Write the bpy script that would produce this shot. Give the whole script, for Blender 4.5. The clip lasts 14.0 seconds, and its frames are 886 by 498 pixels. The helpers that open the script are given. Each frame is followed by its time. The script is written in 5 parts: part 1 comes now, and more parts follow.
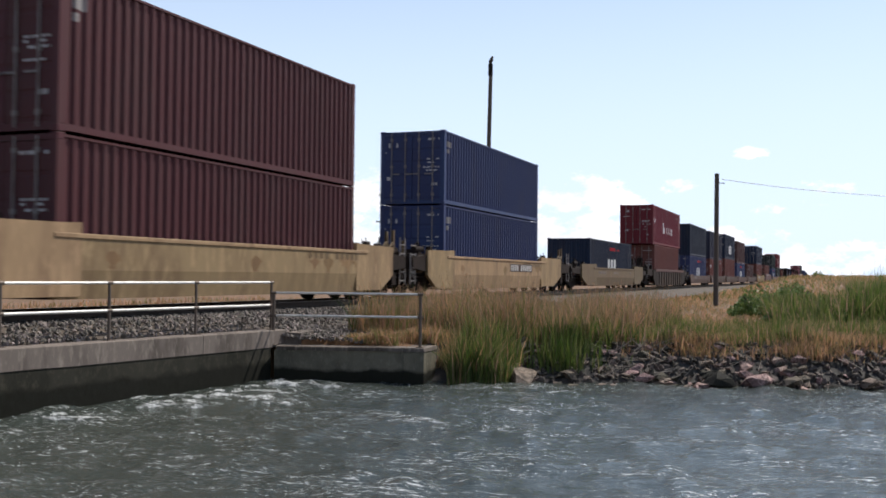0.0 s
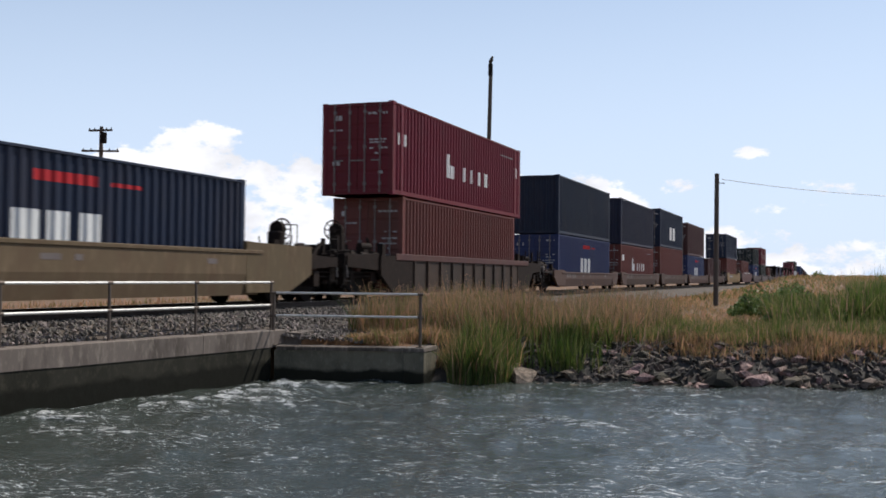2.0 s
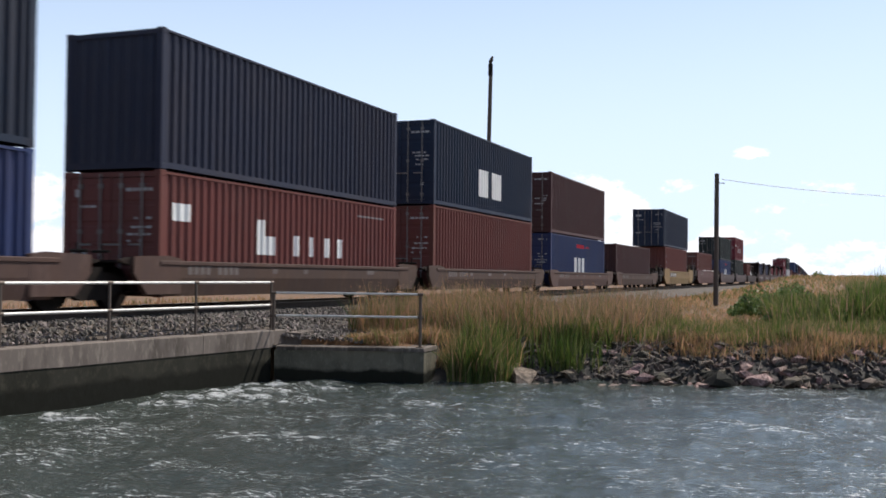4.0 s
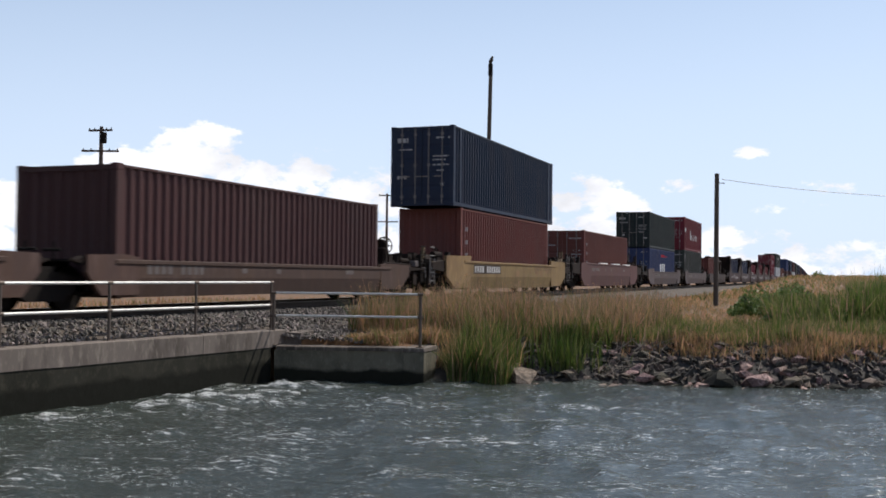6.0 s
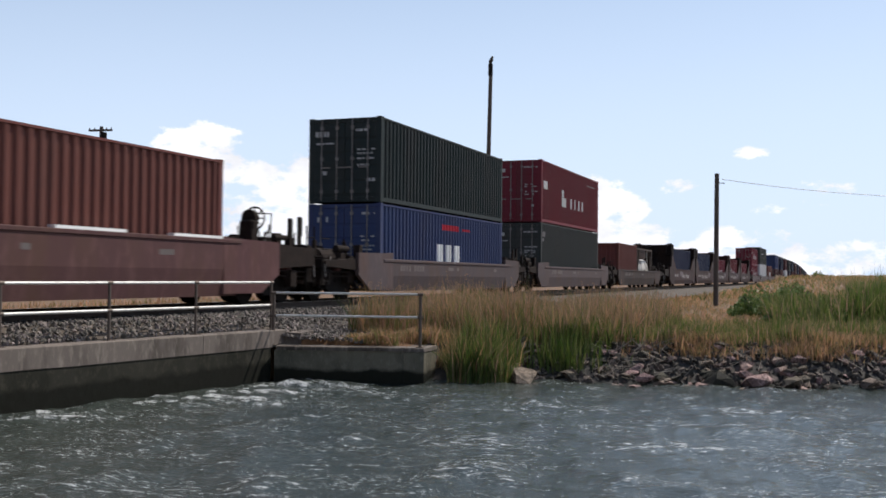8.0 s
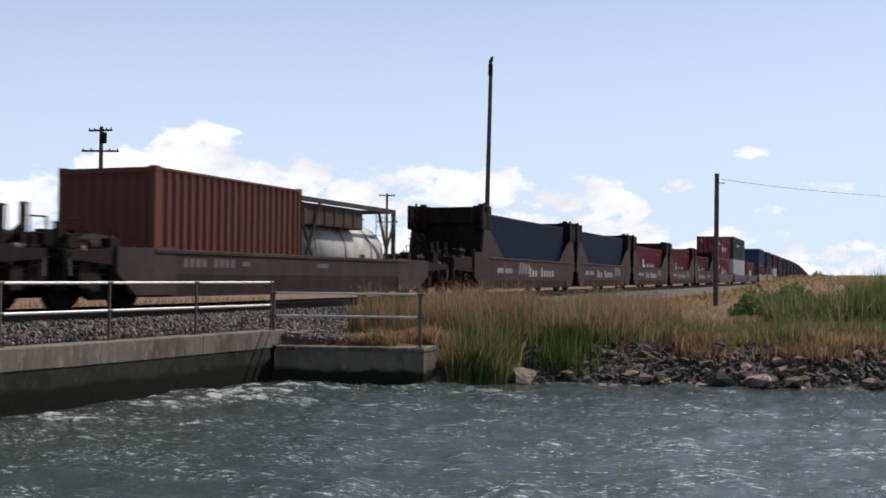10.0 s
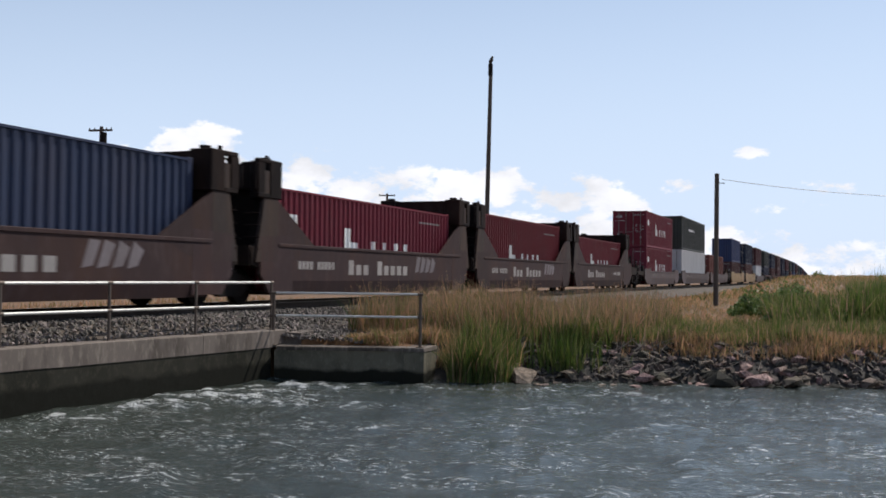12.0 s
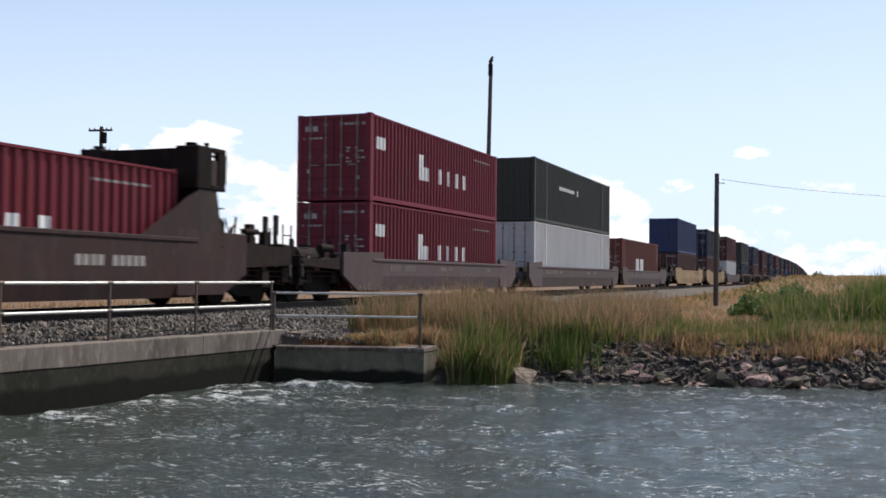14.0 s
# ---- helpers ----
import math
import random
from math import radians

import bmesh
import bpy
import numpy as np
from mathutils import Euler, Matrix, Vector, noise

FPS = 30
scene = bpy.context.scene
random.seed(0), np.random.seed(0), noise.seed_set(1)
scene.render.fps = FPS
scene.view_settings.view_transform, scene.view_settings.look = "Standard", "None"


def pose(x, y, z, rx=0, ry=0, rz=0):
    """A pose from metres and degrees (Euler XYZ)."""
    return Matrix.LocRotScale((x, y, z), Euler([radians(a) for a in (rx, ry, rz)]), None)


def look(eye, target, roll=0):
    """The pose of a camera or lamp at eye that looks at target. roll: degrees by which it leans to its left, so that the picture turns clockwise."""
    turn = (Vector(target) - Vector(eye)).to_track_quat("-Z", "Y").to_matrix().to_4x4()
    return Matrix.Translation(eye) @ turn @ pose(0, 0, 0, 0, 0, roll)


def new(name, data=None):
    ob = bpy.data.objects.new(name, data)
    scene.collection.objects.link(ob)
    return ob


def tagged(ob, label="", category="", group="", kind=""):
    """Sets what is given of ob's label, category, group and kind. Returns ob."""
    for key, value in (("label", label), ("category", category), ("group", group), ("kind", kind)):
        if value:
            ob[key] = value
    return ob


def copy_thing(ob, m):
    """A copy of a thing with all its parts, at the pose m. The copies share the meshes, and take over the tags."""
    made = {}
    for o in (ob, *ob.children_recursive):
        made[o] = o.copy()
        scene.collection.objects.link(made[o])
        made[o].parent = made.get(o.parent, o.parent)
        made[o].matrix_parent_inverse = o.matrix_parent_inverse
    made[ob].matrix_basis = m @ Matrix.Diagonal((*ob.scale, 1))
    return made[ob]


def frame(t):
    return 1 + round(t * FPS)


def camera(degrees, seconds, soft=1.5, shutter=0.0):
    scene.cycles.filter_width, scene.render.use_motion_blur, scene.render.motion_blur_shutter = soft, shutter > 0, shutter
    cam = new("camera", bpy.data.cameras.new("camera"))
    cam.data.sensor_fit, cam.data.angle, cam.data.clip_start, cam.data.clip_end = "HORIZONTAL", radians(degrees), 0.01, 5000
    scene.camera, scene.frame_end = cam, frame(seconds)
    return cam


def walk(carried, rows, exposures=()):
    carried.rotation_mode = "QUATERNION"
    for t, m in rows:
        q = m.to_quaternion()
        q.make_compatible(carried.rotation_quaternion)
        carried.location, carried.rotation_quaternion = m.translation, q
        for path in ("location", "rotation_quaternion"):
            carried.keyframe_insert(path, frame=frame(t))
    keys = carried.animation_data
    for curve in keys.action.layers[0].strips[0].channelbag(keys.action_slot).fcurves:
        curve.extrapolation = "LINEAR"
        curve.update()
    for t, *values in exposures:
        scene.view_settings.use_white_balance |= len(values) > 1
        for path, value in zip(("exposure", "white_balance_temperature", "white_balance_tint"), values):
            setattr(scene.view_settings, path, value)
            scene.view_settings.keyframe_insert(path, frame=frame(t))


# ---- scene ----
# The camera stands still on the near bank of the canal.
EYE = Vector((0.0, 0.0, 0.72))
AIM = Vector((-0.35912, 0.93293, 0.02594))
cam = camera(46.386, 14.0, soft=1.7, shutter=0.16)
STILL = look(EYE, EYE + AIM * 40, 0.5524)
walk(cam, [(0.0, STILL), (14.0, STILL)],
     exposures=[(0.0, 0.25), (0.4, 0.18), (0.9, 0.08), (1.3, 0.0), (1.9, 0.0), (2.5, 0.15), (3.0, 0.26), (3.3, 0.26), (5.0, 0.24), (5.5, 0.20),
                (5.9, 0.06), (6.3, 0.03), (7.0, 0.08), (7.5, 0.0), (8.2, 0.09), (9.2, 0.05), (10.3, -0.04), (12.0, -0.03), (13.0, 0.0), (13.5, 0.04), (14.0, 0.2)])

# ---- world and light ----
SUN_TO = Vector((0.345, 0.51, 0.80)).normalized()


def build_world():
    w = bpy.data.worlds.new("sky")
    scene.world = w
    w.use_nodes = True
    nt = w.node_tree
    nd, ln = nt.nodes, nt.links
    nd.clear()
    out = nd.new("ShaderNodeOutputWorld")
    bg = nd.new("ShaderNodeBackground")
    sky = nd.new("ShaderNodeTexSky")
    sky.sky_type = 'NISHITA'
    sky.sun_disc = False
    sky.sun_elevation = math.asin(SUN_TO.z)
    sky.sun_rotation = math.atan2(SUN_TO.x, SUN_TO.y)
    sky.air_density, sky.dust_density, sky.ozone_density = 1.0, 0.6, 1.2
    bg.inputs["Strength"].default_value = SKY_STRENGTH
    # cumulus: clumps of noise that thin out upwards
    tc = nd.new("ShaderNodeTexCoord")
    sep = nd.new("ShaderNodeSeparateXYZ")
    ln.new(tc.outputs["Generated"], sep.inputs[0])
    mp = nd.new("ShaderNodeMapping")
    mp.inputs["Scale"].default_value = (1.0, 1.0, 1.9)
    mp.inputs["Location"].default_value = CLOUD_SHIFT
    ln.new(tc.outputs["Generated"], mp.inputs["Vector"])

    def tex(scale, detail, rough):
        n = nd.new("ShaderNodeTexNoise")
        n.inputs["Scale"].default_value, n.inputs["Detail"].default_value, n.inputs["Roughness"].default_value = scale, detail, rough
        ln.new(mp.outputs[0], n.inputs["Vector"])
        return n.outputs["Fac"]

    def math_node(op, a, b):
        m = nd.new("ShaderNodeMath")
        m.operation = op
        for s, v in zip(m.inputs, (a, b)):
            if isinstance(v, (int, float)):
                s.default_value = v
            else:
                ln.new(v, s)
        return m.outputs[0]

    def ramp(v, a, b, lo, hi):
        m = nd.new("ShaderNodeMapRange")
        m.interpolation_type = 'SMOOTHSTEP'
        ln.new(v, m.inputs["Value"])
        for k, x in zip(("From Min", "From Max", "To Min", "To Max"), (a, b, lo, hi)):
            m.inputs[k].default_value = x
        return m.outputs[0]

    big, fine = tex(4.2, 3.0, 0.5), tex(13.0, 9.0, 0.58)
    crisp = tex(30.0, 8.0, 0.6)
    body = math_node('ADD', math_node('MULTIPLY', big, 0.5), math_node('MULTIPLY', fine, 0.5))
    need = ramp(sep.outputs["Z"], 0.01, 0.185, 0.29, 0.605)
    loose = ramp(math_node('SUBTRACT', body, need), 0.0, 0.06, 0.0, 0.95)
    # a bank of cumulus over the railway, puff by puff, by azimuth and elevation in degrees; looser cloud elsewhere
    az = math_node('MULTIPLY', math_node('ARCTAN2', sep.outputs["X"], sep.outputs["Y"]), 57.2958)
    el = math_node('MULTIPLY', math_node('ARCSINE', sep.outputs["Z"], 0.0), 57.2958)
    heap = None
    for a0, e0, wide, high in PUFFS:
        u = math_node('DIVIDE', math_node('SUBTRACT', az, a0), wide)
        v = math_node('DIVIDE', math_node('SUBTRACT', el, e0), high)
        r = math_node('ADD', math_node('MULTIPLY', u, u), math_node('MULTIPLY', v, v))
        one = math_node('SUBTRACT', 0.4 if a0 > -8.5 else 1.0, r)
        heap = one if heap is None else math_node('MAXIMUM', heap, one)
    ragged = math_node('ADD', math_node('MULTIPLY', math_node('SUBTRACT', fine, 0.5), 4.5), math_node('MULTIPLY', math_node('SUBTRACT', crisp, 0.5), 5.0))
    puff = ramp(math_node('ADD', heap, ragged), 0.0, 0.8, 0.0, 0.93)
    ahead = ramp(math_node('ABSOLUTE', math_node('ADD', az, 21.0), 0.0), 28.0, 40.0, 0.0, 1.0)
    fac = math_node('MAXIMUM', puff, math_node('MULTIPLY', loose, ahead))
    # haze is thickest low down and on the sun's side
    flat = nd.new("ShaderNodeVectorMath")
    flat.operation = 'DOT_PRODUCT'
    ln.new(tc.outputs["Generated"], flat.inputs[0])
    flat.inputs[1].default_value = Vector((SUN_TO.x, SUN_TO.y, 0)).normalized()
    haze = math_node('MULTIPLY', ramp(sep.outputs["Z"], 0.0, 0.5, 0.92, 0.1), ramp(flat.outputs["Value"], -0.6, 0.35, 0.35, 1.0))
    shade = ramp(fine, 0.32, 0.66, 0.80, 1.04)
    hz = nd.new("ShaderNodeMix")
    hz.data_type = 'RGBA'
    ln.new(haze, hz.inputs[0])
    ln.new(sky.outputs[0], hz.inputs[6])
    hz.inputs[7].default_value = (*HAZE, 1)
    cl = nd.new("ShaderNodeMix")
    cl.data_type = 'RGBA'
    cl.blend_type = 'MULTIPLY'
    cl.inputs[0].default_value = 1.0
    cl.inputs[6].default_value = (*CLOUD, 1)
    ln.new(shade, cl.inputs[7])
    mx = nd.new("ShaderNodeMix")
    mx.data_type = 'RGBA'
    ln.new(fac, mx.inputs[0])
    ln.new(hz.outputs[2], mx.inputs[6])
    ln.new(cl.outputs[2], mx.inputs[7])
    ln.new(mx.outputs[2], bg.inputs["Color"])
    ln.new(bg.outputs[0], out.inputs[0])


SKY_STRENGTH = 0.11
CLOUD_SHIFT = (2.3, 0.4, 0.0)
PUFFS = [(-43.2, 3.1, 3.2, 1.6), (-38.3, 5.2, 2.0, 1.6), (-35.9, 5.7, 2.0, 1.6), (-33.8, 6.0, 2.4, 1.9), (-31.2, 5.3, 1.8, 1.3), (-28.6, 5.7, 1.8, 1.6), (-25.5, 4.5, 2.5, 1.5), (-22.6, 5.1, 1.3, 1.2), (-20.5, 4.8, 1.4, 1.1), (-18.0, 5.1, 1.6, 1.4), (-14.3, 4.5, 2.6, 1.3), (-11.7, 3.4, 2.1, 1.3), (-8.1, 5.1, 1.6, 0.6), (-4.3, 6.7, 1.0, 0.5), (-0.5, 4.5, 2.3, 0.8), (-4.1, 3.7, 1.3, 0.4), (-34.4, 2.1, 14.2, 2.7), (-15.6, 2.0, 10.2, 1.7), (-9.0, 0.6, 13.0, 1.9), (-26.0, 0.6, 20.0, 2.4)]
HAZE = (6.4, 7.6, 9.7)
CLOUD = (9.4, 9.4, 9.85)
build_world()
sun = new("sun", bpy.data.lights.new("sun", 'SUN'))
sun.data.energy, sun.data.angle, sun.data.color = 4.8, radians(0.53), (1.0, 0.95, 0.87)
sun.matrix_world = look(SUN_TO * 100, (0, 0, 0))

# ---- materials ----


def material(name, colour, rough=0.7, metal=0.0, second=None, third=None, scale=3.0, fine=40.0, amount=0.5, bump=0.15, bump_scale=60.0,
             island=0.0, obj_random=0.0, stretch=(1, 1, 1), spec=0.5, through_light=0.0):
    """A worn surface: a base colour, large stains of a second colour, fine specks of a third, bump, and tints by island or object."""
    m = bpy.data.materials.new(name)
    m.use_nodes = True
    nt = m.node_tree
    nd, ln = nt.nodes, nt.links
    b = nd["Principled BSDF"]
    b.inputs["Metallic"].default_value = metal
    b.inputs["Specular IOR Level"].default_value = spec
    tc = nd.new("ShaderNodeTexCoord")
    mp = nd.new("ShaderNodeMapping")
    mp.inputs["Scale"].default_value = stretch
    ln.new(tc.outputs["Object"], mp.inputs["Vector"])
    oi = nd.new("ShaderNodeObjectInfo")
    add = nd.new("ShaderNodeVectorMath")
    add.operation = 'MULTIPLY_ADD'
    ln.new(oi.outputs["Random"], add.inputs[0])
    add.inputs[1].default_value = (37.0, 53.0, 71.0)
    ln.new(mp.outputs[0], add.inputs[2])

    def tex(s, d=5.0, r=0.6):
        n = nd.new("ShaderNodeTexNoise")
        n.inputs["Scale"].default_value, n.inputs["Detail"].default_value, n.inputs["Roughness"].default_value = s, d, r
        ln.new(add.outputs[0], n.inputs["Vector"])
        return n.outputs["Fac"]

    def remap(v, a, c, lo, hi):
        n = nd.new("ShaderNodeMapRange")
        ln.new(v, n.inputs["Value"])
        for k, x in zip(("From Min", "From Max", "To Min", "To Max"), (a, c, lo, hi)):
            n.inputs[k].default_value = x
        return n.outputs[0]

    def mix(f, a, c, kind='MIX'):
        n = nd.new("ShaderNodeMix")
        n.data_type = 'RGBA'
        n.blend_type = kind
        ln.new(f, n.inputs[0]) if not isinstance(f, float) else None
        if isinstance(f, float):
            n.inputs[0].default_value = f
        for s, v in ((n.inputs[6], a), (n.inputs[7], c)):
            if isinstance(v, tuple):
                s.default_value = (*v, 1)
            else:
                ln.new(v, s)
        return n.outputs[2]

    second = second or tuple(c * 0.62 for c in colour)
    third = third or tuple(min(1, c * 1.35) for c in colour)
    big, small = tex(scale), tex(fine, 4.0, 0.7)
    c = mix(remap(big, 0.45, 0.68, 0.0, amount), colour, second)
    c = mix(remap(small, 0.5, 0.75, 0.0, amount * 0.8), c, third)
    for node_out, k in ((oi.outputs["Random"], obj_random), (None, island)):
        if k:
            if node_out is None:
                node_out = nd.new("ShaderNodeNewGeometry").outputs["Random Per Island"]
            hsv = nd.new("ShaderNodeHueSaturation")
            ln.new(remap(node_out, 0, 1, 1 - k, 1 + k), hsv.inputs["Value"])
            ln.new(remap(node_out, 0, 1, 0.5 + 0.06 * k, 0.5 - 0.06 * k), hsv.inputs["Hue"])
            ln.new(c, hsv.inputs["Color"])
            c = hsv.outputs[0]
    ln.new(c, b.inputs["Base Color"])
    ln.new(remap(small, 0.3, 0.7, max(0.03, rough - 0.12), min(1, rough + 0.12)), b.inputs["Roughness"])
    if bump:
        bp = nd.new("ShaderNodeBump")
        bp.inputs["Strength"].default_value = bump
        bp.inputs["Distance"].default_value = 0.02
        ln.new(tex(bump_scale, 6.0, 0.65), bp.inputs["Height"])
        ln.new(bp.outputs[0], b.inputs["Normal"])
    if through_light:
        tr = nd.new("ShaderNodeBsdfTranslucent")
        ln.new(c, tr.inputs["Color"])
        ms = nd.new("ShaderNodeMixShader")
        ms.inputs[0].default_value = through_light
        ln.new(b.outputs[0], ms.inputs[1])
        ln.new(tr.outputs[0], ms.inputs[2])
        ln.new(ms.outputs[0], nd["Material Output"].inputs["Surface"])
    return m


def paint(name, c, dirt=0.5, rough=0.6):
    grime = tuple(0.55 * a + 0.45 * d for a, d in zip(c, (0.062, 0.045, 0.038)))
    return material(name, c, rough, second=grime, third=tuple(min(1, a * 1.35 + 0.009) for a in c), scale=0.9, fine=22.0, amount=dirt,
                    bump=0.05, bump_scale=30.0, obj_random=0.10, stretch=(1, 1, 0.35), spec=0.22)


def car_paint(name, c, rust=(0.085, 0.045, 0.028), spec=0.2):
    """Railway paint: blotches of rust and dust, faded patches."""
    return material(name, c, 0.72, second=tuple(0.5 * a + 0.5 * r for a, r in zip(c, rust)), third=tuple(min(1, 1.6 * a + 0.014) for a in c), scale=0.8, fine=3.6, amount=1.0,
                    bump=0.12, bump_scale=24.0, obj_random=0.12, stretch=(1, 1.5, 0.45), spec=spec)


M = {}
M["maroon"] = paint("maroon_paint", (0.064, 0.018, 0.021))
M["blue"] = paint("blue_paint", (0.0255, 0.039, 0.104))
M["denim"] = paint("dull_blue_paint", (0.021, 0.029, 0.062))
M["navy"] = paint("navy_paint", (0.012, 0.02, 0.042))
M["red"] = paint("red_paint", (0.13, 0.0135, 0.0235))
M["rust"] = paint("red_brown_paint", (0.122, 0.038, 0.03))
M["brown"] = paint("brown_paint", (0.064, 0.027, 0.026))
M["teal"] = paint("dark_blue_green_paint", (0.0115, 0.0185, 0.036))
M["slate"] = paint("slate_paint", (0.02, 0.024, 0.044))
M["green"] = paint("dark_green_paint", (0.013, 0.021, 0.02))
M["grey"] = paint("dark_grey_paint", (0.038, 0.042, 0.038))
M["silver"] = paint("light_grey_paint", (0.46, 0.46, 0.46), 0.3)
M["white"] = paint("white_marking_paint", (0.72, 0.72, 0.70), 0.35)
M["letter_red"] = paint("red_marking_paint", (0.42, 0.02, 0.03), 0.3)
M["tan_dull"] = car_paint("dull_ochre_car_paint", (0.185, 0.122, 0.056))
M["stencil"] = paint("worn_stencil_paint", (0.40, 0.39, 0.38), 0.8)
M["tan"] = car_paint("yellow_ochre_car_paint", (0.24, 0.163, 0.089))
M["tan_soot"] = car_paint("sooty_ochre_car_paint", (0.105, 0.075, 0.043))
M["rail_brown"] = car_paint("brown_car_paint", (0.066, 0.04, 0.033))
M["rail_mauve"] = car_paint("faded_red_car_paint", (0.074, 0.034, 0.033))
M["rail_grey"] = car_paint("grey_brown_car_paint", (0.068, 0.051, 0.053))
M["rail_bulk"] = car_paint("dusty_dark_brown_car_paint", (0.036, 0.0225, 0.0225), (0.06, 0.03, 0.02), 0.12)
M["rail_soot"] = car_paint("sooty_dark_steel", (0.009, 0.006, 0.0055), (0.04, 0.02, 0.014), 0.08)
M["rail_black"] = car_paint("blackened_brown_car_paint", (0.029, 0.020, 0.018))
M["rail_dark"] = car_paint("dark_car_paint", (0.04, 0.028, 0.023))
M["iron"] = material("black_running_gear", (0.012, 0.010, 0.009), 0.85, 0.0, (0.022, 0.016, 0.013), scale=6, bump=0.2, spec=0.1)
M["steel"] = material("galvanised_pipe", (0.62, 0.60, 0.57), 0.42, 0.55, (0.35, 0.33, 0.30), scale=9, bump=0.05)
M["rail"] = material("rail_steel", (0.03, 0.021, 0.017), 0.55, 0.6, (0.05, 0.03, 0.022), scale=8)
M["railhead"] = material("worn_rail_head", (0.55, 0.54, 0.52), 0.3, 0.95, scale=8, bump=0.03)
M["concrete"] = material("weathered_concrete", (0.138, 0.110, 0.092), 0.9, 0, (0.050, 0.037, 0.029), (0.27, 0.225, 0.19), scale=1.5, fine=9, amount=1.0, bump=0.35, bump_scale=45, stretch=(1, 1, 0.35))


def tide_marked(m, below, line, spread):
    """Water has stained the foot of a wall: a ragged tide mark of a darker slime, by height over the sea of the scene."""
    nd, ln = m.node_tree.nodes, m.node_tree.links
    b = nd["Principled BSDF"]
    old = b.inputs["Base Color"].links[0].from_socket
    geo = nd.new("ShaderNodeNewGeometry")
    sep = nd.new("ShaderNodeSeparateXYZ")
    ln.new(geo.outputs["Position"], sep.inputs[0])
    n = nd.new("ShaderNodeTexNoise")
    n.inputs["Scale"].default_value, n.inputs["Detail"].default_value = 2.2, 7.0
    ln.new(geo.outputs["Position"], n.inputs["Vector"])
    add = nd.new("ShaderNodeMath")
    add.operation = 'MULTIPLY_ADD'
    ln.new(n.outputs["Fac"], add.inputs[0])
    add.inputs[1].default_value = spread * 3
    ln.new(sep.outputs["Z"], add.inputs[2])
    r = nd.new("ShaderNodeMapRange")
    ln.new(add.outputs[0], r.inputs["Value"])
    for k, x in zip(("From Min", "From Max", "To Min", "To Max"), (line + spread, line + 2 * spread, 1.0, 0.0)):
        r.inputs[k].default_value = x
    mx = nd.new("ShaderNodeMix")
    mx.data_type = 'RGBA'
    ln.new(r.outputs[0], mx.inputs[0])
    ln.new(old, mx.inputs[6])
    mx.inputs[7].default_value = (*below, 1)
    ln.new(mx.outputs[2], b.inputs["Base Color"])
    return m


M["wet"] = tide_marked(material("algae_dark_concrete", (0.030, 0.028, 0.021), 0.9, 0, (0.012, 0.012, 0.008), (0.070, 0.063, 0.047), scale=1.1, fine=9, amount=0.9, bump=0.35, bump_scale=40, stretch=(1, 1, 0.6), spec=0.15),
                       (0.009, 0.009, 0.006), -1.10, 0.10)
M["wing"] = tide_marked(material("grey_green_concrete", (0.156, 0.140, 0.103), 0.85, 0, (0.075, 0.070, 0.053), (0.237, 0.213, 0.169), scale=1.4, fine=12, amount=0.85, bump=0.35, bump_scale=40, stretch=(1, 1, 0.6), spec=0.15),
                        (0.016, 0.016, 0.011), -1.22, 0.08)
# ballast colour darkened for oil and for the shade under the train
M["shaded_oily"] = material("shaded_oily_stone", (0.040, 0.036, 0.033), 0.85, 0, (0.02, 0.018, 0.017), scale=9, bump=0.2, island=0.5)
M["stone"] = material("basalt_ballast", (0.13, 0.109, 0.092), 0.9, 0, (0.12, 0.115, 0.11), scale=9, bump=0.2, island=0.55)
M["rock"] = material("basalt_boulder", (0.151, 0.111, 0.083), 0.85, 0, (0.024, 0.018, 0.014), (0.448, 0.366, 0.295), scale=2.6, fine=7, amount=1.0, bump=0.9, bump_scale=9, obj_random=0.95, spec=0.3)
M["soil"] = material("dry_soil", (0.145, 0.069, 0.028), 0.95, 0, (0.085, 0.055, 0.022), (0.23, 0.12, 0.052), scale=0.22, fine=9, amount=0.85, bump=0.6, bump_scale=9)
M["road"] = material("grey_gravel_bed", (0.066, 0.048, 0.034), 0.95, 0, (0.038, 0.028, 0.020), (0.11, 0.084, 0.062), scale=0.8, fine=22, amount=0.9, bump=0.7, bump_scale=20)
M["timber"] = material("weathered_timber", (0.085, 0.068, 0.056), 0.9, 0, (0.045, 0.036, 0.03), scale=3, fine=30, amount=0.7, bump=0.5, bump_scale=18, stretch=(6, 6, 0.4))
M["sleeper"] = material("tarred_sleeper", (0.055, 0.045, 0.038), 0.9, 0, (0.09, 0.075, 0.06), scale=5, bump=0.4)
M["wire"] = material("grey_wire", (0.09, 0.09, 0.10), 0.5, 0.6, bump=0)
M["bar"] = material("dull_steel_bars", (0.19, 0.17, 0.16), 0.55, 0.2, (0.08, 0.06, 0.05), scale=8, bump=0.05, spec=0.3)
M["feather"] = material("dark_feathers", (0.045, 0.035, 0.028), 0.8, 0, (0.13, 0.10, 0.07), scale=20, fine=60, bump=0.2)
M["grass_green"] = material("green_grass", (0.101, 0.136, 0.034), 0.6, 0, (0.044, 0.098, 0.014), (0.144, 0.207, 0.040), scale=0.8, fine=6, amount=0.7, bump=0, island=0.45, spec=0.25, through_light=0.4)
M["grass_olive"] = material("olive_grass", (0.178, 0.178, 0.067), 0.7, 0, (0.086, 0.106, 0.030), (0.230, 0.207, 0.075), scale=0.7, fine=6, amount=0.7, bump=0, island=0.45, spec=0.2, through_light=0.4)
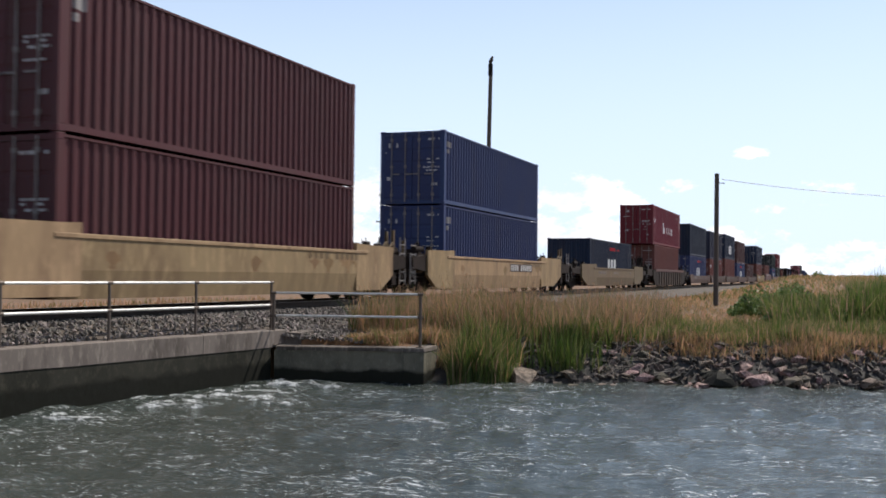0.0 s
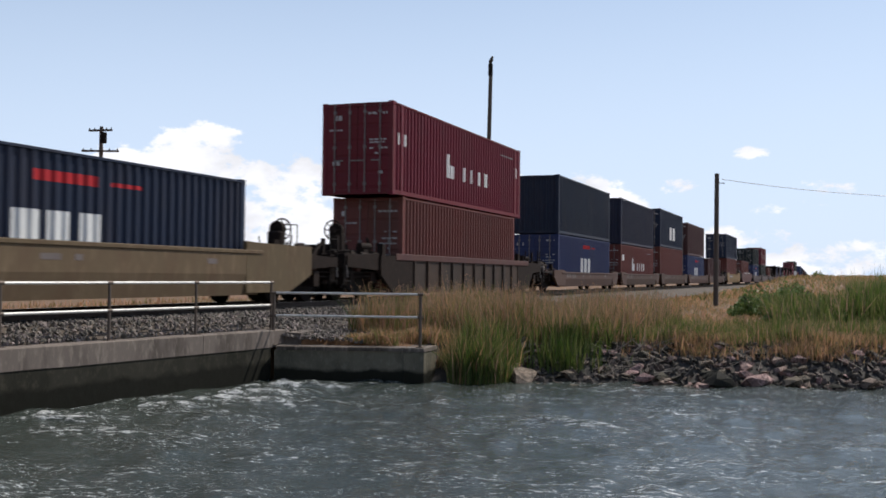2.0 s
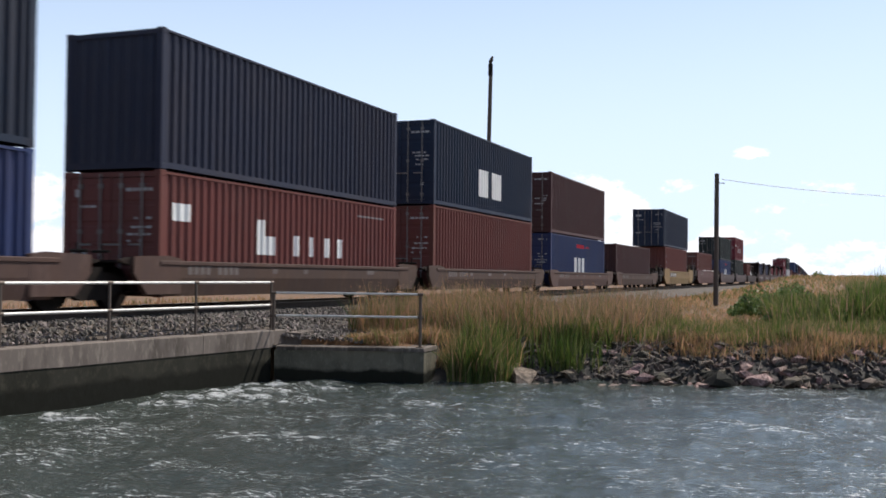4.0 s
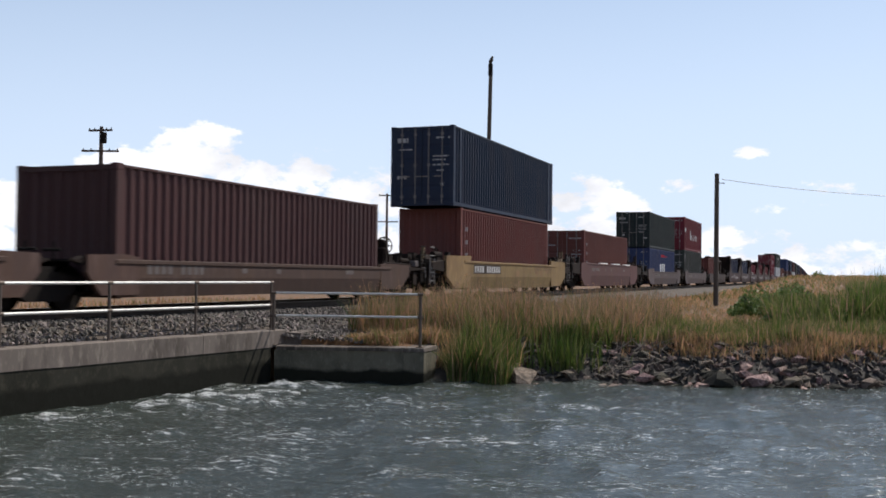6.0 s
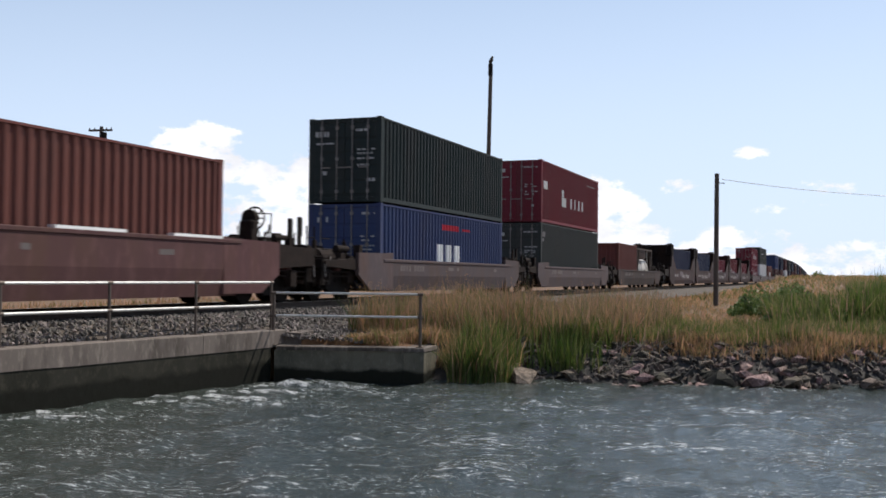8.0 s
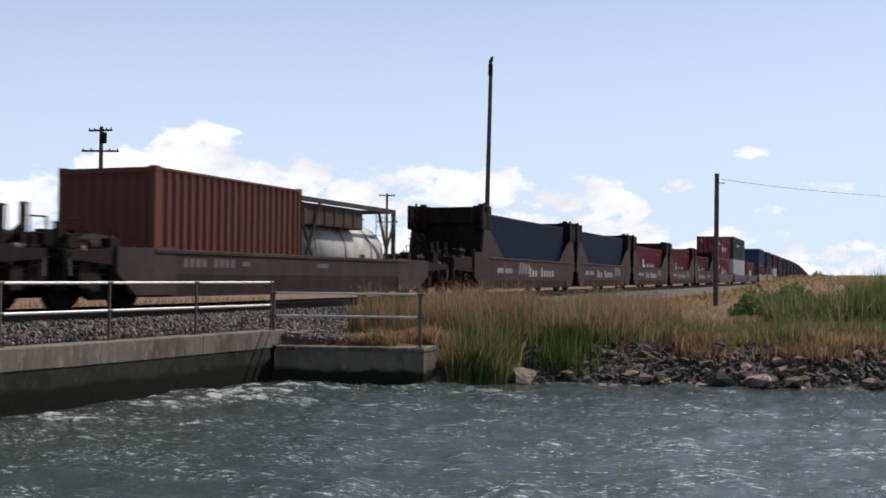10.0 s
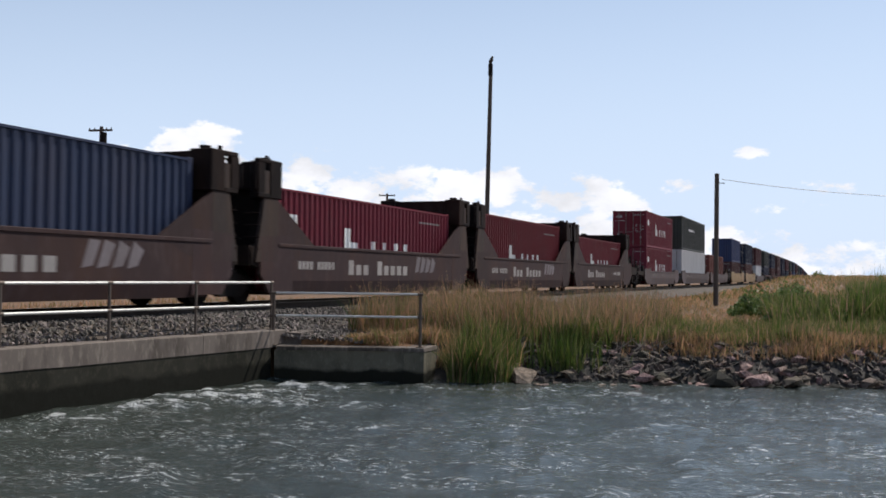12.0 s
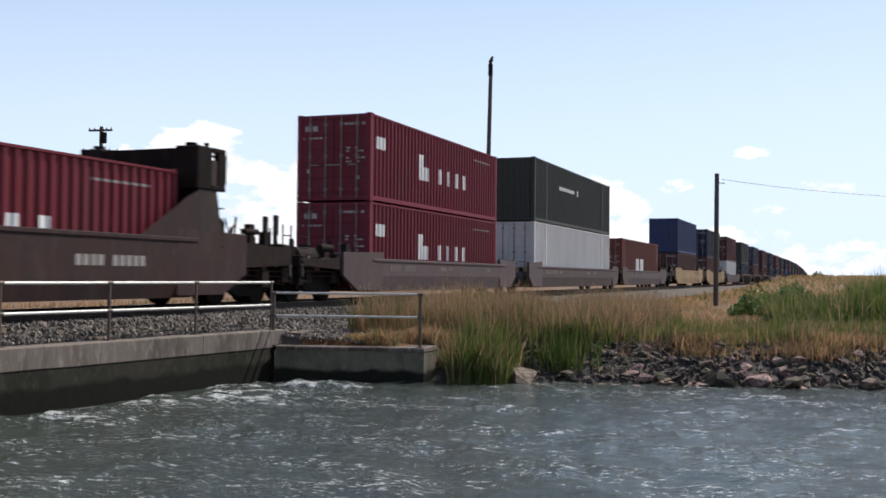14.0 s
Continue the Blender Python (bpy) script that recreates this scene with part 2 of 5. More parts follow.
M["grass_dry"] = material("dry_grass", (0.429, 0.270, 0.138), 0.8, 0, (0.198, 0.116, 0.053), (0.462, 0.297, 0.149), scale=0.7, fine=6, amount=0.7, bump=0, island=0.4, spec=0.2, through_light=0.4)
M["seed"] = material("purple_brown_seed_heads", (0.356, 0.236, 0.155), 0.85, 0, (0.149, 0.086, 0.057), scale=0.8, fine=6, bump=0, island=0.4, spec=0.1, through_light=0.4)
M["leaf"] = material("shrub_leaves", (0.12, 0.18, 0.045), 0.6, 0, (0.045, 0.08, 0.02), (0.12, 0.17, 0.05), scale=0.8, fine=6, bump=0, island=0.45, spec=0.25, through_light=0.4)
M["tank"] = material("tank_cladding", (0.36, 0.34, 0.315), 0.6, 0.0, (0.13, 0.11, 0.09), scale=1.6, fine=20, amount=0.8, bump=0.06, spec=0.3)


def build_water_material():
    m = bpy.data.materials.new("canal_water")
    m.use_nodes = True
    nd, ln = m.node_tree.nodes, m.node_tree.links
    b = nd["Principled BSDF"]
    b.inputs["IOR"].default_value = 1.33
    tc = nd.new("ShaderNodeTexCoord")

    def tex(s, d, r, stretch):
        mp = nd.new("ShaderNodeMapping")
        mp.inputs["Scale"].default_value = stretch
        ln.new(tc.outputs["Object"], mp.inputs["Vector"])
        n = nd.new("ShaderNodeTexNoise")
        n.inputs["Scale"].default_value, n.inputs["Detail"].default_value, n.inputs["Roughness"].default_value = s, d, r
        ln.new(mp.outputs[0], n.inputs["Vector"])
        return n.outputs["Fac"]

    def remap(v, a, c, lo, hi):
        n = nd.new("ShaderNodeMapRange")
        ln.new(v, n.inputs["Value"])
        for k, x in zip(("From Min", "From Max", "To Min", "To Max"), (a, c, lo, hi)):
            n.inputs[k].default_value = x
        return n.outputs[0]

    at = nd.new("ShaderNodeAttribute")
    at.attribute_name = "crest"

    def two(op, a, b):
        n = nd.new("ShaderNodeMath")
        n.operation = op
        n.use_clamp = True
        for sock, v in zip(n.inputs, (a, b)):
            if isinstance(v, float):
                sock.default_value = v
            else:
                ln.new(v, sock)
        return n.outputs[0]

    # torn streaks in drifting patches, thicker where the attribute says that the water breaks; small bright glints
    # between, painted in as white base colour
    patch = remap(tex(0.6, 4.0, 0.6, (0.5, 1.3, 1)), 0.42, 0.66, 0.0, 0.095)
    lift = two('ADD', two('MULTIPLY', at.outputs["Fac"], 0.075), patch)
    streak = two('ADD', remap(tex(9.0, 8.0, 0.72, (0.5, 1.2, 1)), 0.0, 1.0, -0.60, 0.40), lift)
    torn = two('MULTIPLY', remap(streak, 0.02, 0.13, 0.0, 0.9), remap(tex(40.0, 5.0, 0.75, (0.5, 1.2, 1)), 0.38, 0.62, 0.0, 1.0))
    painted_glint = remap(tex(19.0, 6.0, 0.78, (0.5, 1.2, 1)), 0.56, 0.67, 0.0, 0.85)
    froth_and_glint = two('ADD', torn, two('MULTIPLY', painted_glint, remap(tex(0.9, 4.0, 0.6, (0.5, 1.3, 1)), 0.44, 0.62, 0.06, 1.0)))
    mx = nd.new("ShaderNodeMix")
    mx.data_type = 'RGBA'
    ln.new(froth_and_glint, mx.inputs[0])
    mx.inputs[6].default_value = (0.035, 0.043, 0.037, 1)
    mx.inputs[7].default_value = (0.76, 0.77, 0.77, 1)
    ln.new(mx.outputs[2], b.inputs["Base Color"])
    ln.new(remap(froth_and_glint, 0.0, 1.0, 0.07, 0.7), b.inputs["Roughness"])
    swell, ripple = tex(5.5, 5.0, 0.62, (0.8, 1.4, 1)), tex(24.0, 4.0, 0.6, (0.8, 1.4, 1))
    bp = nd.new("ShaderNodeBump")
    bp.inputs["Strength"].default_value = 0.75
    bp.inputs["Distance"].default_value = 0.05
    ln.new(swell, bp.inputs["Height"])
    b2 = nd.new("ShaderNodeBump")
    b2.inputs["Strength"].default_value = 0.6
    b2.inputs["Distance"].default_value = 0.015
    ln.new(ripple, b2.inputs["Height"])
    ln.new(bp.outputs[0], b2.inputs["Normal"])
    ln.new(b2.outputs[0], b.inputs["Normal"])
    return m


M["water"] = build_water_material()

# ---- mesh helpers ----


def part(name, bm, mats, parent=None, label=""):
    me = bpy.data.meshes.new(name)
    bm.to_mesh(me)
    bm.free()
    for m in (mats if isinstance(mats, (list, tuple)) else [mats]):
        me.materials.append(m)
    ob = new(name, me)
    ob.parent = parent
    return tagged(ob, label)


def raw(name, verts, faces, mats, parent=None, smooth=False, mat_index=None):
    me = bpy.data.meshes.new(name)
    me.from_pydata(verts, [], faces)
    for m in (mats if isinstance(mats, (list, tuple)) else [mats]):
        me.materials.append(m)
    if smooth:
        me.polygons.foreach_set("use_smooth", [True] * len(me.polygons))
    if mat_index is not None:
        me.polygons.foreach_set("material_index", mat_index)
    me.update()
    ob = new(name, me)
    ob.parent = parent
    return ob


def box(bm, x0, x1, y0, y1, z0, z1, bevel=0.0):
    r = bmesh.ops.create_cube(bm, size=1.0, matrix=Matrix.LocRotScale(((x0 + x1) / 2, (y0 + y1) / 2, (z0 + z1) / 2), None, (x1 - x0, y1 - y0, z1 - z0)))
    if bevel:
        es = {e for v in r["verts"] for e in v.link_edges}
        bmesh.ops.bevel(bm, geom=list(es), offset=bevel, segments=1, affect='EDGES')


def rod(bm, a, b, r, seg=10, r2=None):
    a, b = Vector(a), Vector(b)
    d = b - a
    m = Matrix.Translation((a + b) / 2) @ d.to_track_quat('Z', 'Y').to_matrix().to_4x4()
    bmesh.ops.create_cone(bm, cap_ends=True, segments=seg, radius1=r, radius2=r if r2 is None else r2, depth=d.length, matrix=m)


def prism(bm, outline, axis, lo, hi):
    """Extrude an outline (pairs) along an axis: 'y' takes (x, z), 'x' takes (y, z), 'z' takes (x, y)."""
    def at(p, k):
        return {'y': (p[0], k, p[1]), 'x': (k, p[0], p[1]), 'z': (p[0], p[1], k)}[axis]
    a = [bm.verts.new(at(p, lo)) for p in outline]
    b = [bm.verts.new(at(p, hi)) for p in outline]
    n = len(outline)
    bm.faces.new(a)
    bm.faces.new(b[::-1])
    for i in range(n):
        bm.faces.new((a[i], b[i], b[(i + 1) % n], a[(i + 1) % n]))
    bmesh.ops.recalc_face_normals(bm, faces=bm.faces[:])


def empty(name, m, label, category, group=""):
    e = new(name)
    e.matrix_basis = m
    return tagged(e, label, category, group)
# ---- the place: canal frame (a along the flow, n across), track along +y ----
XC = -14.084
FLOW, ACROSS = Vector((0.969, 0.247, 0)).normalized(), Vector((-0.247, 0.969, 0)).normalized()
WATER_Z = -1.46
BANK_N = 21.6


def clamp01(x):
    return max(0.0, min(1.0, x))


def smooth(a, b, x):
    t = clamp01((x - a) / (b - a))
    return t * t * (3 - 2 * t)


def wall_x(y):
    return -11.76 + (y - 12.11) * 0.1185


def dip(y):
    """The line falls away over a crest far off."""
    return 1.15e-4 * max(0.0, y - 300.0) ** 2


def land(x, y):
    """Height of dry land, were there no canal."""
    d = abs(x - XC)
    z = -0.235 - 0.385 * smooth(1.7, 3.6, d) - 0.13 * smooth(3.6, 6.0, d)
    if y < 19.8 and x > XC + 0.8:
        # the bed runs down to the back of the coping
        z = min(z, -0.50 + max(0.0, wall_x(y) - 0.36 - x) * 0.5 + 0.6 * smooth(19.0, 19.8, y))
    if x > XC:
        rise = 1.75 * smooth(32, 150, y) * smooth(-10.5, -5.5, x)
        z += rise + 0.10 * smooth(-9, -4, x) * noise.noise((x * 0.12, y * 0.12, 0))
        z -= min(9.0, dip(y)) * (1 - smooth(-9, -2, x))
    else:
        z -= 0.1 * smooth(4, 9, d)
        z -= min(9.0, dip(y)) * (1 - smooth(30, 160, d))
        z += 2.5 * smooth(60, 900, d)
    return z


def ground_z(x, y):
    n = -0.247 * x + 0.969 * y
    z = land(x, y)
    if n > 26 or n < -4:
        return min(z, -0.88) if n < 0 else z
    near = -0.88 - 1.6 * smooth(0.8, 3.4, n)
    if n < 6:
        return near if x > wall_x(y) - 0.25 else z
    if x < wall_x(min(y, 18.9)) - 0.25 and x < -11.2 + 0.25:
        return z
    if x < -8.05:
        return z if n > 21.16 else -2.45
    far = WATER_Z + (n - BANK_N - 0.25 + 0.4 * (1 - smooth(-7.6, -6.4, x))) * 0.62
    return max(-2.45, min(z, far))


def axis_steps(lo, hi, step, far):
    out = [lo]
    while out[-1] < hi:
        out.append(out[-1] + step)
    s, a, b = step, out[0], out[-1]
    left, right = [], []
    while b < far:
        s *= 1.16
        b += s
        right.append(b)
    s = step
    while a > -far:
        s *= 1.16
        a -= s
        left.append(a)
    return left[::-1] + out + right


M["mud"] = material("dark_wet_gravel", (0.032, 0.027, 0.023), 0.9, 0, (0.018, 0.016, 0.014), (0.06, 0.052, 0.045), scale=3, fine=24, amount=0.8, bump=0.6, bump_scale=24)


def build_ground():
    xs = axis_steps(-19.0, 5.0, 0.2, 4000.0)
    ys = axis_steps(-2.0, 36.0, 0.2, 4000.0)
    verts = [(x, y, ground_z(x, y) - 0.12 * (1 - smooth(3.0, 3.8, abs(x - XC))) + 0.025 * noise.noise((x * 1.7, y * 1.7, 3.0))) for y in ys for x in xs]
    w = len(xs)
    faces = [(j * w + i, j * w + i + 1, (j + 1) * w + i + 1, (j + 1) * w + i) for j in range(len(ys) - 1) for i in range(w - 1)]
    g = raw("ground", verts, faces, M["soil"], smooth=True)
    tagged(g, "dry sandy ground with straw-coloured patches beside the track", "ground", kind="structure")
    # gravel skirt of the line
    xs = [XC - 4.2 + 0.25 * k for k in range(33)]
    ys = [-30 + 2.0 * k for k in range(15)] + [0 + 0.5 * k for k in range(80)] + [40 + 8.0 * k for k in range(75)]
    verts = []
    for y in ys:
        for x in xs:
            x2 = min(x, wall_x(y) - 0.34 + 1.2 * smooth(18.9, 19.6, y)) if y < 19.6 else x
            verts.append((x2, y, land(x2, y) + 0.05 + 0.02 * noise.noise((x * 3, y * 3, 0))))
    w = len(xs)
    faces = [(j * w + i, j * w + i + 1, (j + 1) * w + i + 1, (j + 1) * w + i) for j in range(len(ys) - 1) for i in range(w - 1)]
    bank = []
    nb = 17
    for k in range(93):
        for j in range(nb):
            p = FLOW * (-2.88 + 0.13 * k) + ACROSS * (BANK_N - 1.0 + 0.14 * j)
            bank.append((p.x, p.y, ground_z(p.x, p.y) + 0.03 + 0.03 * noise.noise((p.x * 3, p.y * 3, 1))))
    bf = [(k * nb + j, (k + 1) * nb + j, (k + 1) * nb + j + 1, k * nb + j + 1) for k in range(92) for j in range(nb - 1)]
    tagged(raw("bank", bank, bf, M["mud"], smooth=True), "dark wet earth and gravel of the canal bank", "bank", kind="structure")
    r = raw("ballast_bed", verts, faces, M["road"], smooth=True)
    tagged(r, "grey crushed-stone bed under the railway track", "ballast bed", kind="structure")


def build_water():
    nx, ny, step = 430, 214, 0.1
    co = np.zeros((ny + 1, nx + 1, 3))
    crest = np.zeros((ny + 1, nx + 1))
    rng = np.random.RandomState(5)
    X, Y = np.meshgrid(np.arange(nx + 1) * step, np.arange(ny + 1) * step)
    h = np.zeros_like(X)
    for k in range(60):
        lam = 0.36 * 1.034 ** k
        ang = rng.normal(0.25, 0.8)
        ph = rng.uniform(0, 6.28)
        wob = 1.3 * np.sin(X * rng.uniform(0.3, 1.1) + rng.uniform(0, 6)) + 1.3 * np.sin(Y * rng.uniform(0.3, 1.1) + rng.uniform(0, 6))
        h += 0.0033 * lam ** 0.7 * np.sin(2 * math.pi / lam * (X * math.cos(ang) + Y * math.sin(ang)) + ph + wob)
    h += 0.3 * np.abs(h) - 0.006
    co[..., 0], co[..., 1], co[..., 2] = X, Y, h
    crest = 0.45 * np.clip((h - 0.005) / 0.02, 0, 1)
    verts = co.reshape(-1, 3).tolist()
    w = nx + 1
    faces = [(j * w + i, j * w + i + 1, (j + 1) * w + i + 1, (j + 1) * w + i) for j in range(ny) for i in range(nx)]
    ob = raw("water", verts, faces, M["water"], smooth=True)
    at = ob.data.attributes.new("crest", 'FLOAT', 'POINT')
    at.data.foreach_set("value", crest.ravel().astype(np.float32))
    tagged(ob, "choppy grey-green canal water with small white crests and painted glints", "water", kind="structure")
    return ob


def strip_wall(name, a, b, thick, outline, mats, label):
    """A wall along the line a-b (its face), with an outline of (back offset, z)."""
    a, b = Vector((*a, 0)), Vector((*b, 0))
    d = (b - a).normalized()
    back = Vector((-d.y, d.x, 0))
    bm = bmesh.new()
    rings = []
    steps = max(2, int((b - a).length / 0.6))
    for k in range(steps + 1):
        p = a + (b - a) * k / steps
        rings.append([bm.verts.new(p + back * o + Vector((0, 0, z + 0.012 * noise.noise((k * 0.7, o * 3, z * 3))))) for o, z in outline])
    m = len(outline)
    for r0, r1 in zip(rings, rings[1:]):
        for i in range(m):
            bm.faces.new((r0[i], r1[i], r1[(i + 1) % m], r0[(i + 1) % m]))
    bm.faces.new(rings[0][::-1])
    bm.faces.new(rings[-1])
    bmesh.ops.recalc_face_normals(bm, faces=bm.faces[:])
    ob = part(name, bm, mats)
    return tagged(ob, label, "wall", kind="structure")


def build_walls():
    y0, y1 = 2.0, 18.72
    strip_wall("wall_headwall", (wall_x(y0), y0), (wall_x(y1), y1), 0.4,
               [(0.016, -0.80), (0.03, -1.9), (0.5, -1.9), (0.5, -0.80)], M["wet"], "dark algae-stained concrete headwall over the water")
    for ya, yb in ((y0, 10.3), (10.315, 16.62), (16.635, y1 + 0.45)):
        strip_wall("wall_coping", (wall_x(ya), ya), (wall_x(yb), yb), 0.4,
                   [(0.0, -0.46), (0.004, -0.797), (0.42, -0.797), (0.42, -0.44), (0.02, -0.44)], M["concrete"], "rust-stained weathered concrete coping beam along the headwall")
    strip_wall("wall_corner", (-11.5, 19.18), (-10.55, 19.18), 0.4, [(0.0, -0.50), (0.0, -1.6), (0.6, -1.6), (0.6, -0.48)], M["concrete"], "concrete block at the corner of the culvert walls")
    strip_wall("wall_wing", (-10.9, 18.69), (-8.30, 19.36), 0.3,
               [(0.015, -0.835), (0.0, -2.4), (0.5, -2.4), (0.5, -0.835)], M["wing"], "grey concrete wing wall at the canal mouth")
    strip_wall("wall_wing_cap", (-10.85, 18.70), (-8.30, 19.357), 0.3,
               [(-0.01, -0.765), (-0.01, -0.832), (0.51, -0.832), (0.51, -0.75), (0.005, -0.75)], M["concrete"], "pale worn top edge of the concrete wing wall")


def build_wing_pier():
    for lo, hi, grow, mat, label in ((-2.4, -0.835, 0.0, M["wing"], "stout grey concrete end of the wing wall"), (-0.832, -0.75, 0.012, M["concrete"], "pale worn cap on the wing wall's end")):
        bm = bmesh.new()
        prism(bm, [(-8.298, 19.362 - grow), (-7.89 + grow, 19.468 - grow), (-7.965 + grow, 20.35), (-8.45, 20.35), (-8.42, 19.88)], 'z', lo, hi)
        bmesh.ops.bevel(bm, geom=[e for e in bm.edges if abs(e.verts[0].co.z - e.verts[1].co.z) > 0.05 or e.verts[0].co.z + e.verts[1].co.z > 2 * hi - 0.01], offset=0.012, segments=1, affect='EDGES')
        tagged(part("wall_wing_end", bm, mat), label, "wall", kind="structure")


def build_rapids():
    """Broken water where the canal leaves the culvert: lumpy sheets that sink into the stream at their rims."""
    out = []
    for seed, (y, w, l) in enumerate(((12.6, 1.5, 2.6), (14.6, 1.7, 2.8), (16.6, 1.7, 3.0), (18.0, 1.0, 3.4), (15.6, 2.2, 4.2))):
        nx, ny = int(l / 0.06), int(w / 0.06)
        verts, crest = [], []
        for j in range(ny + 1):
            for i in range(nx + 1):
                u, v = i / nx, j / ny
                rim = min(1.0, 5 * v, 5 * (1 - v), 5 * u, 2.2 * (1 - u))
                q = (u * l * 2.6, v * w * 3.4, seed * 9.1)
                k = noise.noise(q) + 0.6 * noise.noise((q[0] * 2.3, q[1] * 2.3, seed))
                verts.append((u * l, (v - 0.5) * w, 0.034 * rim * (1 + 1.2 * k) - 0.14 * (1 - rim)))
                crest.append(max(0.0, min(2.6, 1.5 + 1.7 * k)) * rim * (1 - 0.5 * u))
        ww = nx + 1
        faces = [(j * ww + i, j * ww + i + 1, (j + 1) * ww + i + 1, (j + 1) * ww + i) for j in range(ny) for i in range(nx)]
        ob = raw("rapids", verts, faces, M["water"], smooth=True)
        at = ob.data.attributes.new("crest", 'FLOAT', 'POINT')
        at.data.foreach_set("value", np.array(crest, dtype=np.float32))
        tagged(ob, "white broken water below the culvert wall", "water", kind="structure")
        out.append((ob, wall_x(y) - 0.05, y))
    return out


build_ground()
water = build_water()
rapids = build_rapids()
build_walls()
build_wing_pier()
# ---- the railway line ----


def build_track():
    for side, nm in ((-1, "rail"), (1, "rail")):
        x = XC + side * 0.7535
        t = tagged(empty(nm, pose(x, 0, 0), "worn steel railway rail on dark sleepers", "rail", "rails"), kind="structure")
        bm = bmesh.new()
        prism(bm, [(-0.07, -0.17), (0.07, -0.17), (0.07, -0.155), (0.012, -0.135), (0.012, -0.04), (-0.012, -0.04), (-0.012, -0.135), (-0.07, -0.155)], 'y', -30, 330)
        part("web", bm, M["rail"], t)
        bm = bmesh.new()
        prism(bm, [(-0.036, -0.04), (0.036, -0.04), (0.036, -0.006), (0.026, 0), (-0.026, 0), (-0.036, -0.006)], 'y', -30, 330)
        part("head", bm, M["rail"], t)
        bm = bmesh.new()
        box(bm, -0.026, 0.026, -30, 330, 0.0, 0.002)
        part("running_surface", bm, M["railhead"], t, "bright worn running surface")


build_track()

# ---- containers ----
M["chalky"] = paint("chalky_graffiti", (0.15, 0.13, 0.14), 0.9, 0.7)
M["faint"] = paint("worn_off_lettering", (0.125, 0.105, 0.10), 0.9, 0.7)
M["faded"] = paint("faded_brown_lettering", (0.125, 0.080, 0.042), 0.7, 0.7)
M["dusty"] = paint("dusty_white_lettering", (0.26, 0.24, 0.23), 0.7, 0.7)
W = 2.438


def side_sheet(length, z0, z1, marks, depth=0.055, pitch=0.278):
    """A corrugated side: outline points along y, rows up z, and a material index per face from painted rectangles (y0, y1, z0, z1, slot)."""
    prof = []
    y = 0.0
    while y < length - 0.01:
        for dy, o in ((0.0, 0.0), (0.070, 0.0), (0.115, -depth), (0.233, -depth)):
            if y + dy * pitch / 0.278 < length:
                prof.append((y + dy * pitch / 0.278, o))
        y += pitch
    prof.append((length, 0.0))
    zs = sorted({z0, z1, *(z for m in marks for z in m[2:4] if z0 < z < z1)})
    verts = [(o, yy, z) for z in zs for yy, o in prof]
    w = len(prof)
    faces, idx = [], []
    for j in range(len(zs) - 1):
        for i in range(w - 1):
            faces.append((j * w + i, j * w + i + 1, (j + 1) * w + i + 1, (j + 1) * w + i))
            yc, zc = (prof[i][0] + prof[i + 1][0]) / 2, (zs[j] + zs[j + 1]) / 2
            s = 0
            for m in marks:
                if m[0] <= yc <= m[1] and m[2] <= zc <= m[3]:
                    s = m[4]
            idx.append(s)
    return verts, faces, idx


def logo(kind, length, h):
    """Painted marks of the near side, as plain blocks (slot 1 white, slot 2 red)."""
    if kind == "fivehi":
        return [(a, b, c - 0.04, d - 0.04, e) if 0.9 < c < 1.0 else (a, b, c, d, e) for a, b, c, d, e in logo("five", length, h)]
    if kind == "five":      # a tall block and four narrower ones after it, with a small square near the end
        k = 0.32 * length if length < 13 else 4.65
        out = [(k, k + 0.30, 0.95, 1.78, 1), (k + 0.42, k + 0.80, 0.95, 1.40, 1)]
        for i in range(4):
            y = k + 1.75 + i * 0.80
            out.append((y, y + (0.30, 0.20, 0.36, 0.30)[i], 0.95, 1.46, 1))
        out += [(0.46, 1.05, 1.58, 1.95, 1), (length - 2.6, length - 0.9, h * 0.83, h * 0.85, 3)]
        if length > 13:
            out.append((length - 0.8, length - 0.42, 1.66, 2.08, 1))
        return out
    if kind == "three":     # three big white blocks low down, a red bar over them
        y = 4.75
        return [(y, y + 0.62, 0.70, 1.50, 1), (y + 0.80, y + 1.42, 0.70, 1.50, 1), (y + 1.62, y + 2.25, 0.70, 1.50, 1),
                (y + 0.4, y + 2.1, h * 0.775, h * 0.85, 2), (y + 2.5, y + 3.4, h * 0.79, h * 0.82, 2)]
    if kind == "two":
        return [(4.7, 5.9, 0.62, 1.66, 1), (6.3, 7.6, 0.62, 1.66, 1)]
    if kind == "code":
        return [(0.52, 0.80 if k % 2 else 0.68, h * 0.30 + 0.24 * k, h * 0.30 + 0.40 + 0.24 * k - 0.24, 3) for k in range(7)]
    if kind == "corner":
        return [(0.36, 0.56, h * 0.70, h * 0.755, 3), (0.36, 0.70, h * 0.78, h * 0.86, 3)]
    if kind == "line":
        return [(length * 0.28, length * 0.46, h * 0.60, h * 0.66, 1), (length * 0.5, length * 0.515, h * 0.58, h * 0.68, 1)]
    return []


